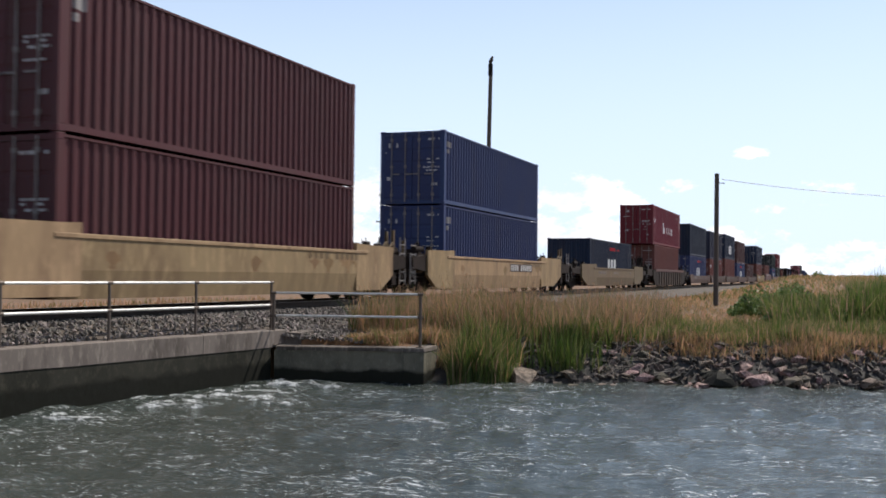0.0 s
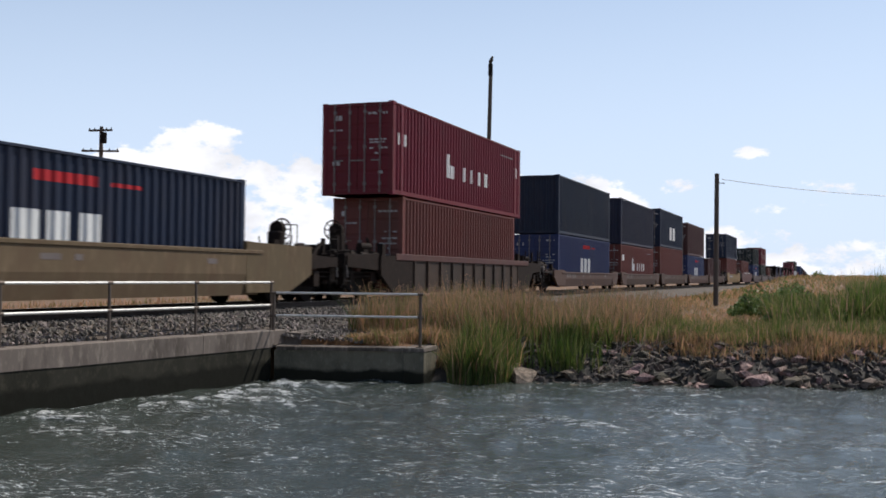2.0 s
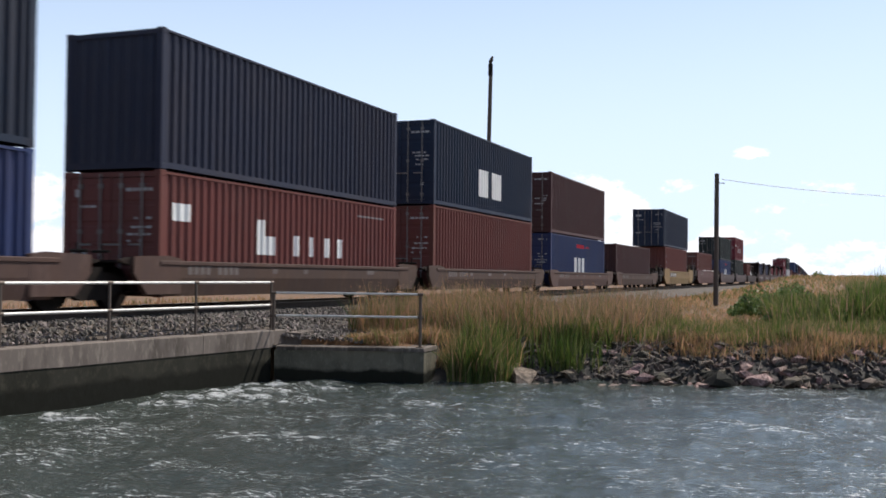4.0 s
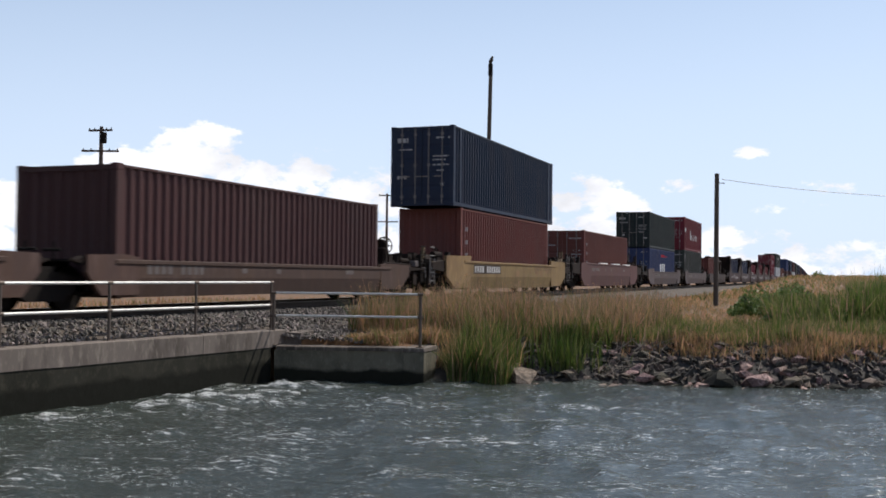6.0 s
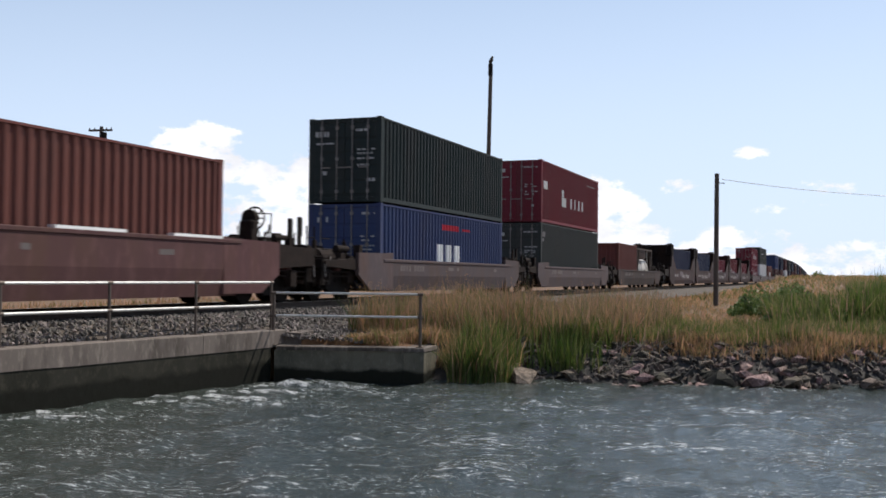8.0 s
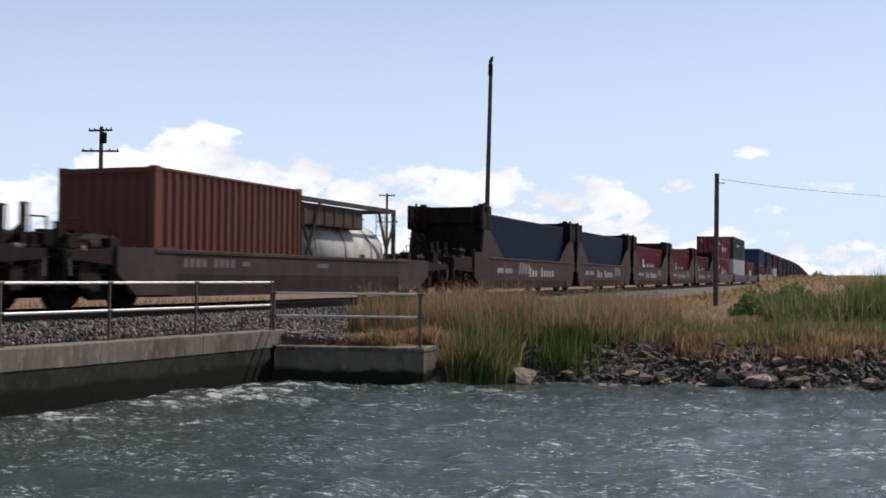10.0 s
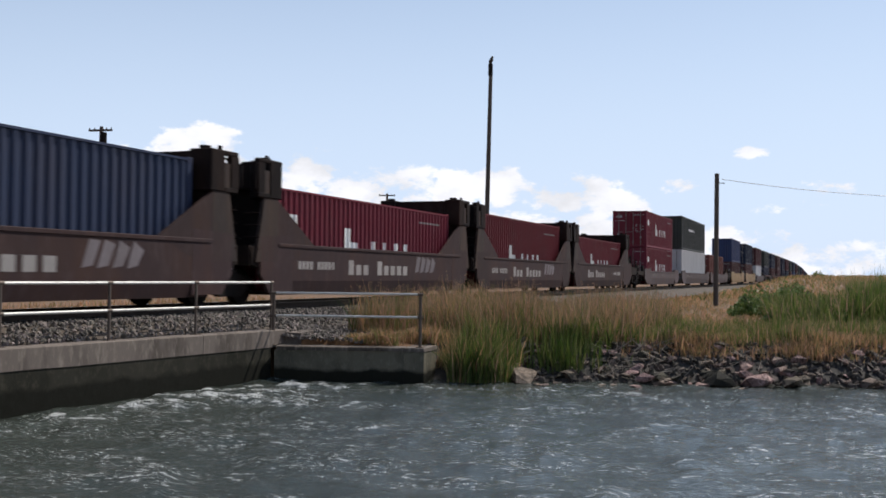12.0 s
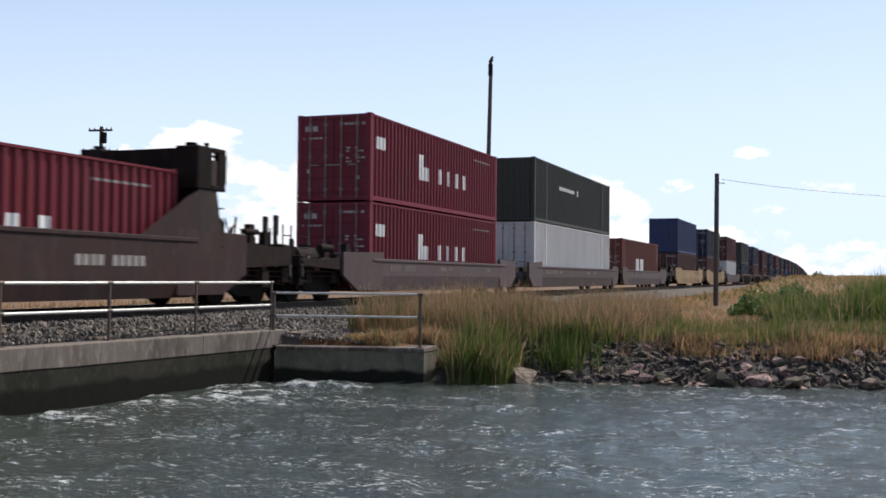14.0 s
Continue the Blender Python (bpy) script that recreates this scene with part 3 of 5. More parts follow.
def build_container(colour, length, h, marks, doors, label):
    """Origin at the middle of the base; length along y; the end that faces -y shows doors or a plain corrugated wall."""
    t = empty("shipping_container", pose(0, 0, 0), label, "container", "containers on the train")
    col = M[colour]
    hw, hl = W / 2, length / 2
    bm = bmesh.new()
    for sx in (-1, 1):
        x0, x1 = sorted((sx * hw, sx * (hw - 0.10)))
        box(bm, x0, x1, -hl + 0.1, hl - 0.1, 0.025, 0.15)
        box(bm, x0, x1, -hl + 0.1, hl - 0.1, h - 0.07, h - 0.022)
        for sy in (-1, 1):
            y0, y1 = sorted((sy * hl, sy * (hl - 0.16)))
            box(bm, *sorted((sx * hw, sx * (hw - 0.16))), y0, y1, 0.11, h - 0.11)
    for sy in (-1, 1):
        y0, y1 = sorted((sy * hl, sy * (hl - 0.1)))
        box(bm, -hw + 0.16, hw - 0.16, y0, y1, 0.025, 0.16)
        box(bm, -hw + 0.16, hw - 0.16, y0, y1, h - 0.13, h - 0.022)
    part("frame", bm, col, t)
    if length > 13:
        for sx in (-1, 1):
            for sy in (-1, 1):
                bm = bmesh.new()
                box(bm, *sorted((sx * (hw + 0.004), sx * (hw - 0.08))), sy * 6.02 - 0.09, sy * 6.02 + 0.09, 0.04, h - 0.03)
                part("post", bm, col, t)
    for sx in (-1, 1):
        for sy in (-1, 1):
            for z in (0, h - 0.118):
                bm = bmesh.new()
                box(bm, *sorted((sx * (hw + 0.006), sx * (hw - 0.162))), *sorted((sy * (hl + 0.006), sy * (hl - 0.178))), z - 0.004, z + 0.122, 0.008)
                part("corner_casting", bm, col, t)
    ins = 0.16
    L = length - 2 * ins
    for sx in (1, -1):
        v, f, idx = side_sheet(L, 0.15, h - 0.07, [(a - ins, b - ins, c, d, s) for a, b, c, d, s in marks] if sx > 0 else [])
        v = [(sx * (hw - 0.012 + o), -hl + ins + y, z) for o, y, z in v]
        f = f if sx > 0 else [q[::-1] for q in f]
        raw("side_panel", v, f, [col, M["white"], M["letter_red"], M["dusty"]], t, mat_index=idx)
    bm = bmesh.new()
    box(bm, -hw + 0.1, hw - 0.1, -hl + 0.1, hl - 0.1, h - 0.05, h - 0.025)
    for k in range(int(L / 1.1)):
        y = -hl + 0.6 + k * 1.1
        box(bm, -hw + 0.2, hw - 0.2, y, y + 0.5, h - 0.025, h - 0.008)
    part("roof", bm, col, t)
    # the far end wall
    v, f, idx = side_sheet(W - 0.32, 0.16, h - 0.13, [], 0.045)
    raw("end_wall", [(-hw + 0.16 + y, hl - 0.02 + o, z) for o, y, z in v], [q[::-1] for q in f], col, t)
    if not doors:
        raw("end_wall", [(-hw + 0.16 + y, -hl + 0.02 - o, z) for o, y, z in v], f, col, t)
    else:
        for sx in (-1, 1):
            bm = bmesh.new()
            x0, x1 = sorted((sx * 0.012, sx * (hw - 0.165)))
            step = (h - 0.45) / 5
            face = [(-hl + 0.022, 0.17)]
            for k in range(5):
                z = 0.25 + k * step
                face += [(-hl + 0.022, z), (-hl + 0.010, z + 0.03), (-hl + 0.010, z + step - 0.10), (-hl + 0.022, z + step - 0.07)]
            prism(bm, face + [(-hl + 0.022, h - 0.14), (-hl + 0.07, h - 0.14), (-hl + 0.07, 0.17)], 'x', x0, x1)
            d = part("door", bm, col, t)
            for xb in (0.26, 0.78):
                bm = bmesh.new()
                rod(bm, (sx * xb, -hl - 0.015, 0.08), (sx * xb, -hl - 0.015, h - 0.05), 0.021, 8)
                for z in (0.3, h * 0.5, h - 0.35):
                    box(bm, sx * xb - 0.05, sx * xb + 0.05, -hl - 0.03, -hl + 0.02, z, z + 0.09)
                part("locking_bar", bm, M["bar"], d, "dull steel locking bar")
                bm = bmesh.new()
                box(bm, *sorted((sx * xb, sx * (xb - 0.3))), -hl - 0.045, -hl - 0.02, 1.05, 1.09)
                part("handle", bm, M["bar"], d, "dull steel handle")
            bm = bmesh.new()
            rm = random.Random(sum(map(ord, colour)) * 7 + int(length * 10) + sx)
            rows = ((0.85, 0.30, 0.92, 0.07), (0.60, 0.34, 0.86, 0.05), (0.55, 0.34, 0.80, 0.05), (0.50, 0.34, 0.88, 0.05), (0.45, 0.34, 0.7, 0.05), (0.24, 0.6, 0.85, 0.10)) if sx > 0 else \
                ((0.80, 0.45, 0.80, 0.16), (0.70, 0.32, 0.86, 0.05), (0.34, 0.5, 0.78, 0.12))
            for z, a, b in ((z + rm.uniform(-0.02, 0.02), a, b) for z, a, b, _ in rows):
                tall = next(q[3] for q in rows if abs(q[0] - z) < 0.0201)
                x = a * hw
                while x < b * hw - 0.05:
                    w = rm.uniform(0.05, 0.16)
                    if rm.random() < 0.75:
                        box(bm, *sorted((sx * x, sx * min(x + w, hw - 0.2))), -hl + 0.003, -hl + 0.0085, h * z, h * z + tall)
                    x += w + 0.04
            tagged(part("marking", bm, M["stencil"], d, "worn pale lettering bars"), kind="stuff")
    return t


def build_tank():
    t = empty("tank_container", pose(0, 0, 0), "pale steel tank in an open frame on a well car", "tank container", "containers on the train")
    hl, h, hw = 3.03, 2.44, W / 2
    bm = bmesh.new()
    rod(bm, (0.1, -hl + 0.25, 1.0), (0.1, hl - 0.25, 1.0), 0.93, 40)
    bmesh.ops.bevel(bm, geom=[e for e in bm.edges if abs(e.verts[0].co.y - e.verts[1].co.y) < 1e-4 and abs(abs(e.verts[0].co.y) - hl + 0.25) < 1e-3], offset=0.24, segments=4, affect='EDGES')
    for f in bm.faces:
        f.smooth = True
    part("tank", bm, M["tank"], t, "pale stained tank shell")
    for sx in (-1, 1):
        bm = bmesh.new()
        x0, x1 = sorted((sx * hw, sx * (hw - 0.1)))
        box(bm, x0, x1, -hl, hl, h - 0.12, h)
        box(bm, x0, x1, -hl, hl, 0, 0.14)
        for sy in (-1, 1):
            box(bm, x0, x1, *sorted((sy * hl, sy * (hl - 0.12))), 0.14, h - 0.12)
            rod(bm, (sx * (hw - 0.05), sy * (hl - 0.1), 0.2), (sx * (hw - 0.05), sy * (hl - 1.15), h - 0.12), 0.045, 6)
            rod(bm, (sx * (hw - 0.05), sy * (hl - 0.1), h - 0.5), (sx * (hw - 0.05), sy * (hl - 1.0), 0.5), 0.04, 6)
        part("side_frame", bm, M["rail_dark"], t, "dark steel frame")
    for sy in (-1, 1):
        bm = bmesh.new()
        y0, y1 = sorted((sy * hl, sy * (hl - 0.1)))
        box(bm, -hw + 0.1, hw - 0.1, y0, y1, h - 0.12, h)
        box(bm, -hw + 0.1, hw - 0.1, y0, y1, 0, 0.14)
        part("end_frame", bm, M["rail_dark"], t, "dark steel frame")
    bm = bmesh.new()
    for x in (0.55, 0.85):
        rod(bm, (x, hl + 0.02, 0.1), (x, hl + 0.02, h - 0.05), 0.018, 6)
    for k in range(8):
        rod(bm, (0.55, hl + 0.02, 0.25 + 0.28 * k), (0.85, hl + 0.02, 0.25 + 0.28 * k), 0.012, 6)
    part("ladder", bm, M["steel"], t, "steel ladder")
    bm = bmesh.new()
    box(bm, -0.45, 0.45, -2.4, 2.4, 2.10, 2.14)
    rod(bm, (0, 1.6, 1.9), (0, 1.6, 2.3), 0.28, 16)
    part("walkway", bm, M["rail_dark"], t, "walkway with a manhole")
    bm = bmesh.new()
    box(bm, -0.8, 1.12, -hl + 0.1, 0.9, 1.72, 2.30, 0.03)
    for k in range(6):
        box(bm, 1.12, 1.15, -hl + 0.35 + 0.58 * k, -hl + 0.43 + 0.58 * k, 1.74, 2.28)
    part("cladding_box", bm, M["rail_dark"], t, "dark ribbed box along the top of the tank")
    for y in (-1.7, 0.0, 1.7):
        bm = bmesh.new()
        rod(bm, (0.1, y - 0.04, 1.0), (0.1, y + 0.04, 1.0), 0.945, 40)
        part("band", bm, M["bar"], t, "dull steel band")
    bm = bmesh.new()
    box(bm, 1.0, 1.04, 0.9, 1.25, 0.78, 1.02, 0.004)
    part("placard", bm, M["rail_dark"], t, "small dark plate")
    return t


# ---- well cars ----


def build_bogie(parent, y):
    bm = bmesh.new()
    for sx in (-1, 1):
        prism(bm, [(y - 1.15, 0.36), (y - 0.95, 0.62), (y - 0.35, 0.72), (y + 0.35, 0.72), (y + 0.95, 0.62), (y + 1.15, 0.36), (y + 0.75, 0.36), (y + 0.4, 0.2), (y - 0.4, 0.2), (y - 0.75, 0.36)],
              'x', *sorted((sx * 0.92, sx * 1.08)))
        for k in (-0.2, 0, 0.2):
            rod(bm, (sx * 1.0, y + k, 0.24), (sx * 1.0, y + k, 0.6), 0.07, 8)
    box(bm, -1.1, 1.1, y - 0.22, y + 0.22, 0.52, 0.82)
    b = part("bogie", bm, M["iron"], parent, "black bogie frame with springs")
    for dy in (-0.88, 0.88):
        for sx in (-1, 1):
            bm = bmesh.new()
            x = sx * 0.75
            rod(bm, (x - 0.065, y + dy, 0.42), (x + 0.065, y + dy, 0.42), 0.42, 24)
            rod(bm, (x - sx * 0.10, y + dy, 0.42), (x - sx * 0.06, y + dy, 0.42), 0.45, 24)
            rod(bm, (x + sx * 0.06, y + dy, 0.42), (x + sx * 0.33, y + dy, 0.42), 0.11, 10)
            part("wheel", bm, M["iron"], b)


M["rail_gear"] = material("sooty_running_gear", (0.017, 0.0115, 0.0095), 0.85, 0.0, (0.032, 0.021, 0.016), scale=5, bump=0.2, spec=0.12)
M["tan_rust"] = car_paint("rusty_ochre", (0.175, 0.108, 0.052), (0.07, 0.035, 0.02))


def letters(text, size, mat, parent, m):
    """Painted characters, standing upright in the y-z plane and facing +x."""
    cu = bpy.data.curves.new("lettering", 'FONT')
    cu.body, cu.size, cu.extrude = text, size, 0.0015
    tmp = bpy.data.objects.new("lettering", cu)
    scene.collection.objects.link(tmp)
    me = bpy.data.meshes.new_from_object(tmp.evaluated_get(bpy.context.evaluated_depsgraph_get()))
    bpy.data.objects.remove(tmp)
    me.transform(m @ Matrix.Rotation(radians(90), 4, 'Z') @ Matrix.Rotation(radians(90), 4, 'X'))
    me.materials.clear()
    me.materials.append(mat)
    ob = new("lettering", me)
    ob.parent = parent
    return tagged(ob, "painted length figures")


STYLE = {   # paint, top chord z, knee z, bottom z
    "soot": ("tan_soot", 1.27, 0.72, 0.24), "tan": ("tan", 1.41, 0.76, 0.24), "ochre": ("tan_dull", 1.27, 0.70, 0.24), "brown": ("rail_brown", 0.97, 0.62, 0.25), "mauve": ("rail_mauve", 1.48, 0.82, 0.23),
    "grey": ("rail_grey", 1.20, 0.70, 0.24), "dark": ("rail_black", 1.20, 0.70, 0.24), "ribbed": ("rail_dark", 1.38, 1.18, 0.15), "bulk": ("rail_bulk", 1.46, 0.56, 0.22)}


def build_well(style, half, a_end, b_end, label, plate=None, shift=0.0):
    """A well car: origin over the rails at the middle of its well (half long); a_end and b_end (metres past the well, kind) towards -y and +y.
    Kinds: 'joint' shares one bogie there (carried by the b end), 'coupled' has its own bogie and a coupler."""
    pc, top, knee, bot = STYLE[style]
    col = M[pc]
    t = empty("well_car", pose(0, 0, 0), label, "well car", "well cars of the train")
    xo = W / 2 + 0.28
    for sx in (-1, 1):
        bm = bmesh.new()
        if style == "ribbed":
            prism(bm, [(sx * (xo - 0.16), knee), (sx * (xo - 0.02), knee), (sx * (xo - 0.02), bot), (sx * (xo - 0.16), bot)], 'y', -half, half)
            for k in range(int(half * 2 / 1.15)):
                y = -half + 0.5 + k * 1.15
                box(bm, *sorted((sx * (xo - 0.02), sx * (xo + 0.05))), y, y + 0.09, bot, knee)
        else:
            prism(bm, [(sx * xo, top - 0.09), (sx * xo, knee), (sx * (xo - 0.075), bot), (sx * (xo - 0.175), bot), (sx * (xo - 0.10), knee), (sx * (xo - 0.10), top - 0.09)], 'y', -half, half)
        side = part("side_sill", bm, col, t)
        bm = bmesh.new()
        lo = knee if style == "ribbed" else top - 0.088
        box(bm, *sorted((sx * (xo - 0.17), sx * (xo + 0.025))), *((-half - 0.9, half + 0.9) if style == "ribbed" else (-half - 0.1, half + 0.1)), lo, top, 0.012)
        part("top_chord", bm, M["rail_mauve"] if style == "ribbed" else col, t)
        if sx > 0:
            bm = bmesh.new()
            rr = random.Random(int(half * 100) + len(style))
            zc = (top + knee) / 2
            y = -half + rr.uniform(0.8, 2.0)
            if style in ("tan", "ochre"):
                for k in range(10):
                    if k != 4:
                        box(bm, xo + 0.001, xo + 0.004, half - 3.4 + k * 0.3, half - 3.2 + k * 0.3, top - 0.28, top - 0.11)
            elif style == "bulk":
                for k in range(9):
                    if k != 3:
                        box(bm, xo + 0.001, xo + 0.004, -half * 0.15 - 1.55 + shift + k * 0.47, -half * 0.15 - 1.24 + shift + k * 0.47, 0.72, 1.12 if k in (0, 4) else 1.0)
                code = half - 3.6 if shift < 0 else -half + 0.9
                for k in range(10):
                    if k != 4:
                        box(bm, xo + 0.001, xo + 0.004, code + k * 0.2, code + 0.14 + k * 0.2, 0.85, 1.05)
            else:
                for k in range(9):
                    if k != 4:
                        box(bm, xo + 0.001, xo + 0.004, y + k * 0.22, y + 0.14 + k * 0.22, zc - 0.1, zc + 0.08)
                for k in range(3):
                    y2 = rr.uniform(-half + 3, half - 2)
                    box(bm, xo + 0.001, xo + 0.004, y2, y2 + rr.uniform(0.2, 0.5), zc - 0.06, zc + 0.05)
            tagged(part("marking", bm, M["faded"] if style in ("tan", "ochre") else M["dusty"] if style == "bulk" else M["faint"], side, "painted reporting-mark bars"), kind="stuff")
    if plate is not None:
        y0, z0 = plate - half, (knee + top) / 2 - 0.17
        bm = bmesh.new()
        box(bm, xo + 0.003, xo + 0.006, y0, y0 + 3.2, z0, z0 + 0.32)
        back = part("number_panel", bm, M["rail_black"], t, "dark painted panel")
        bm = bmesh.new()
        for k in range(11):
            if k != 4:
                box(bm, xo + 0.007, xo + 0.010, y0 + 0.1 + k * 0.28, y0 + 0.28 + k * 0.28, z0 + 0.04, z0 + 0.28)
        tagged(part("marking", bm, M["stencil"], back, "worn white number bars"), kind="stuff")
    if style in ("tan", "ochre"):
        rs = random.Random(17)
        for k in range(7):
            y0, z0, drop = rs.uniform(-half + 0.5, half - 0.5), top - rs.uniform(0.1, 0.3), rs.uniform(0.2, 0.5)
            bm = bmesh.new()
            out = [(y0 + rs.uniform(0.25, 0.5) * math.cos(a) * (0.5 + 0.3 * math.sin(3 * a)), max(knee + 0.01, z0 - drop / 2 + drop / 2 * math.sin(a))) for a in (0.52 * j for j in range(12))]
            prism(bm, out, 'x', xo + 0.0008 + 0.0003 * k, xo + 0.002 + 0.0003 * k)
            tagged(part("rust_stain", bm, M["tan_rust"], t, "blotch of rust under scraped paint"), kind="stuff")
        letters("53", 0.36, M["rail_soot"], t, Matrix.Translation((xo - 0.10, -half + 0.45, knee - 0.40)) @ Matrix.Rotation(radians(8), 4, 'Y'))
    bm = bmesh.new()
    box(bm, -xo + 0.2, xo - 0.2, -half, half, bot, bot + 0.08)
    part("floor", bm, M["rail_dark"], t)
    for sy, (ext, kind) in ((-1, a_end), (1, b_end)):
        e = sy * (half + ext)
        deck = max(top - 0.02, 1.02)
        inner = sy * (half - 0.6)
        rise = -0.06 if style == "ribbed" else 0.02 if style in ("brown", "mauve", "dark") else 0.17
        # sloped shoulder from the well up to the deck over the bogie
        cut = sy * (half + ext * (0.57 if style in ("tan", "ochre", "soot") else 0.45 if kind == "coupled" else 0.6))
        for sx in (-1, 1):
            bm = bmesh.new()
            prism(bm, [(inner, top - 0.10), (inner, bot + 0.05), (half * sy + (cut - half * sy) * 0.55, bot + 0.05), (cut - (cut - half * sy) * 0.12, 0.60), (cut, 0.72), (cut, deck + rise), (sy * (half - 0.2), deck + rise + 0.03), (inner, top + rise + 0.03)],
                  'x', *sorted((sx * (xo + 0.004), sx * (xo - 0.10))))
            part("end_shoulder", bm, M["rail_gear"] if style == "ribbed" else col, t)
        bm = bmesh.new()
        box(bm, -xo + 0.1, xo - 0.1, *sorted((sy * half, e - sy * 0.25)), 0.92, deck - 0.06)
        box(bm, -0.35, 0.35, *sorted((sy * half, e)), 0.62, 0.92)
        for sx in (-1, 1):
            prism(bm, [(cut, 0.86), (cut, deck), (e - sy * 0.3, deck - 0.1), (e - sy * 0.3, 0.95)], 'x', *sorted((sx * (xo - 0.06), sx * (xo - 0.22))))
        part("end_platform", bm, M["rail_gear"], t, "sooty end platform")
        if kind == "coupled":
            build_bogie(t, e - sy * 1.75)
            bm = bmesh.new()
            box(bm, -0.12, 0.12, *sorted((e - sy * 0.1, e + sy * 0.02)), 0.62, 0.88)
            box(bm, -0.2, 0.2, *sorted((e - sy * 0.3, e - sy * 0.06)), 0.55, 0.95, 0.03)
            part("coupler", bm, M["iron"], t, "black coupler")
            bm = bmesh.new()
            x = xo - 0.12
            yl = e - sy * 0.42
            for s in (-0.2, 0.2):
                rod(bm, (x, yl + s, 0.45), (x, yl + s, deck + (0.5 if sy > 0 else 0.05)), 0.022, 6)
            for k in range(5):
                rod(bm, (x, yl - 0.2, 0.55 + k * 0.28), (x, yl + 0.2, 0.55 + k * 0.28), 0.016, 6)
            part("ladder", bm, M["bar"] if style in ("tan", "ochre") else M["iron"], t, "end ladder")
            # braced stanchions, the brake reservoir and pale valve boxes
            wheel = (style, sy) in (("soot", 1), ("ribbed", -1), ("brown", 1), ("mauve", 1), ("bulk", -1))
            for dy, up in ((0.0, 0.74), (0.5, 0.68)) if (style, sy) in (("tan", 1), ("ochre", 1), ("bulk", 1), ("mauve", 1), ("grey", 1), ("dark", 1)) else ((0.0, 0.45),):
                bm = bmesh.new()
                hp, yp, x = deck + up, yl - sy * dy, 1.05
                box(bm, x - 0.04, x + 0.04, yp - 0.045, yp + 0.045, deck - 0.5, hp)
                if style in ("tan", "ochre", "soot", "grey") and sy > 0 or style == "soot":
                    rod(bm, (x, yp, deck + 0.38), (x, yp - sy * 0.6, deck - 0.06), 0.04, 6)
                rod(bm, (x, yp + sy * 0.14, hp - 0.5), (x, yp + sy * 0.14, hp - 0.02), 0.013, 5)
                rod(bm, (x, yp + sy * 0.14, hp - 0.02), (x, yp, hp - 0.02), 0.013, 5)
                part("stanchion", bm, M["tan_soot"] if style in ("tan", "ochre") else M["rail_gear"], t, "braced stanchion")
            # the lever that lifts the coupler pin, hoses, a footboard and pipe runs
            bm = bmesh.new()
            rod(bm, (0.1, e - sy * 0.18, 1.0), (1.42, e - sy * 0.30, 0.98), 0.018, 6)
            rod(bm, (1.42, e - sy * 0.30, 0.98), (1.44, e - sy * 0.32, 0.66), 0.018, 6)
            part("uncoupling_lever", bm, M["bar"], t, "bent steel uncoupling lever")
            for xh, r in ((0.42, 0.028), (-0.38, 0.024)):
                bm = bmesh.new()
                pts = [Vector((xh, e - sy * (0.35 - 0.42 * f), 0.86 - 0.42 * math.sin(2.6 * f))) for f in (0, 0.2, 0.4, 0.6, 0.8, 1.0)]
                for p, q in zip(pts, pts[1:]):
                    rod(bm, p, q, r, 8)
                part("air_hose", bm, M["iron"], t, "black rubber air hose")
            bm = bmesh.new()
            box(bm, -1.3, 1.36, *sorted((e - sy * 0.36, e - sy * 0.62)), deck - 0.03, deck + 0.015)
            for k in range(9):
                box(bm, -1.3 + 0.3 * k, -1.27 + 0.3 * k, *sorted((e - sy * 0.34, e - sy * 0.64)), deck + 0.015, deck + 0.045)
            part("footboard", bm, M["rail_gear"], t, "grated steel footboard")
            bm = bmesh.new()
            for k, (xp, zp) in enumerate(((1.30, 0.78), (1.26, 0.66), (1.18, 1.06))):
                rod(bm, (xp, e - sy * (0.3 + 0.1 * k), zp), (xp, sy * (half + 0.2), zp + 0.05), 0.022, 6)
                rod(bm, (xp, e - sy * (0.3 + 0.1 * k), zp), (xp - 0.1, e - sy * (0.3 + 0.1 * k), zp + 0.35), 0.022, 6)
            part("brake_pipe", bm, M["rail_gear"], t, "sooty brake pipes")
            if sy < 0:
                bm = bmesh.new()
                rod(bm, (0.75, e + 0.9, 1.18), (0.75, e + 2.2, 1.18), 0.27, 16)
                rod(bm, (0.75, e + 0.84, 1.18), (0.75, e + 0.9, 1.18), 0.18, 16)
                rod(bm, (0.75, e + 1.5, 0.9), (0.75, e + 1.5, 1.0), 0.1, 8)
                part("brake_reservoir", bm, M["rail_gear"], t, "dark brake reservoir drum")
            for px, py, pz in ((1.22, 0.75, 1.0), (1.2, 1.35, 0.82)):
                bm = bmesh.new()
                box(bm, px - 0.1, px + 0.1, e - sy * py - 0.13, e - sy * py + 0.13, pz, pz + 0.2, 0.02)
                part("valve_box", bm, M["faded"] if style in ("tan", "ochre") else M["faint"] if py < 1 else M["rail_mauve"], t, "dusty valve box")
            bm = bmesh.new()
            box(bm, -0.3, 0.5, *sorted((e - sy * 1.3, yl)), deck - 0.1, deck + 0.2)
            # hoses, valves and pipes heaped over the draft gear
            box(bm, -1.15, 1.2, *sorted((e - sy * 0.25, sy * (half + 0.3))), deck - 0.12, deck - 0.04)
            rg = random.Random(int(half * 37) + (3 if sy > 0 else 8))
            reach = max(0.8, ext - 0.5)
            pile = 1.6 if (style, sy) == ("bulk", 1) else 1.3 if (style, sy) == ("grey", -1) else 1.0
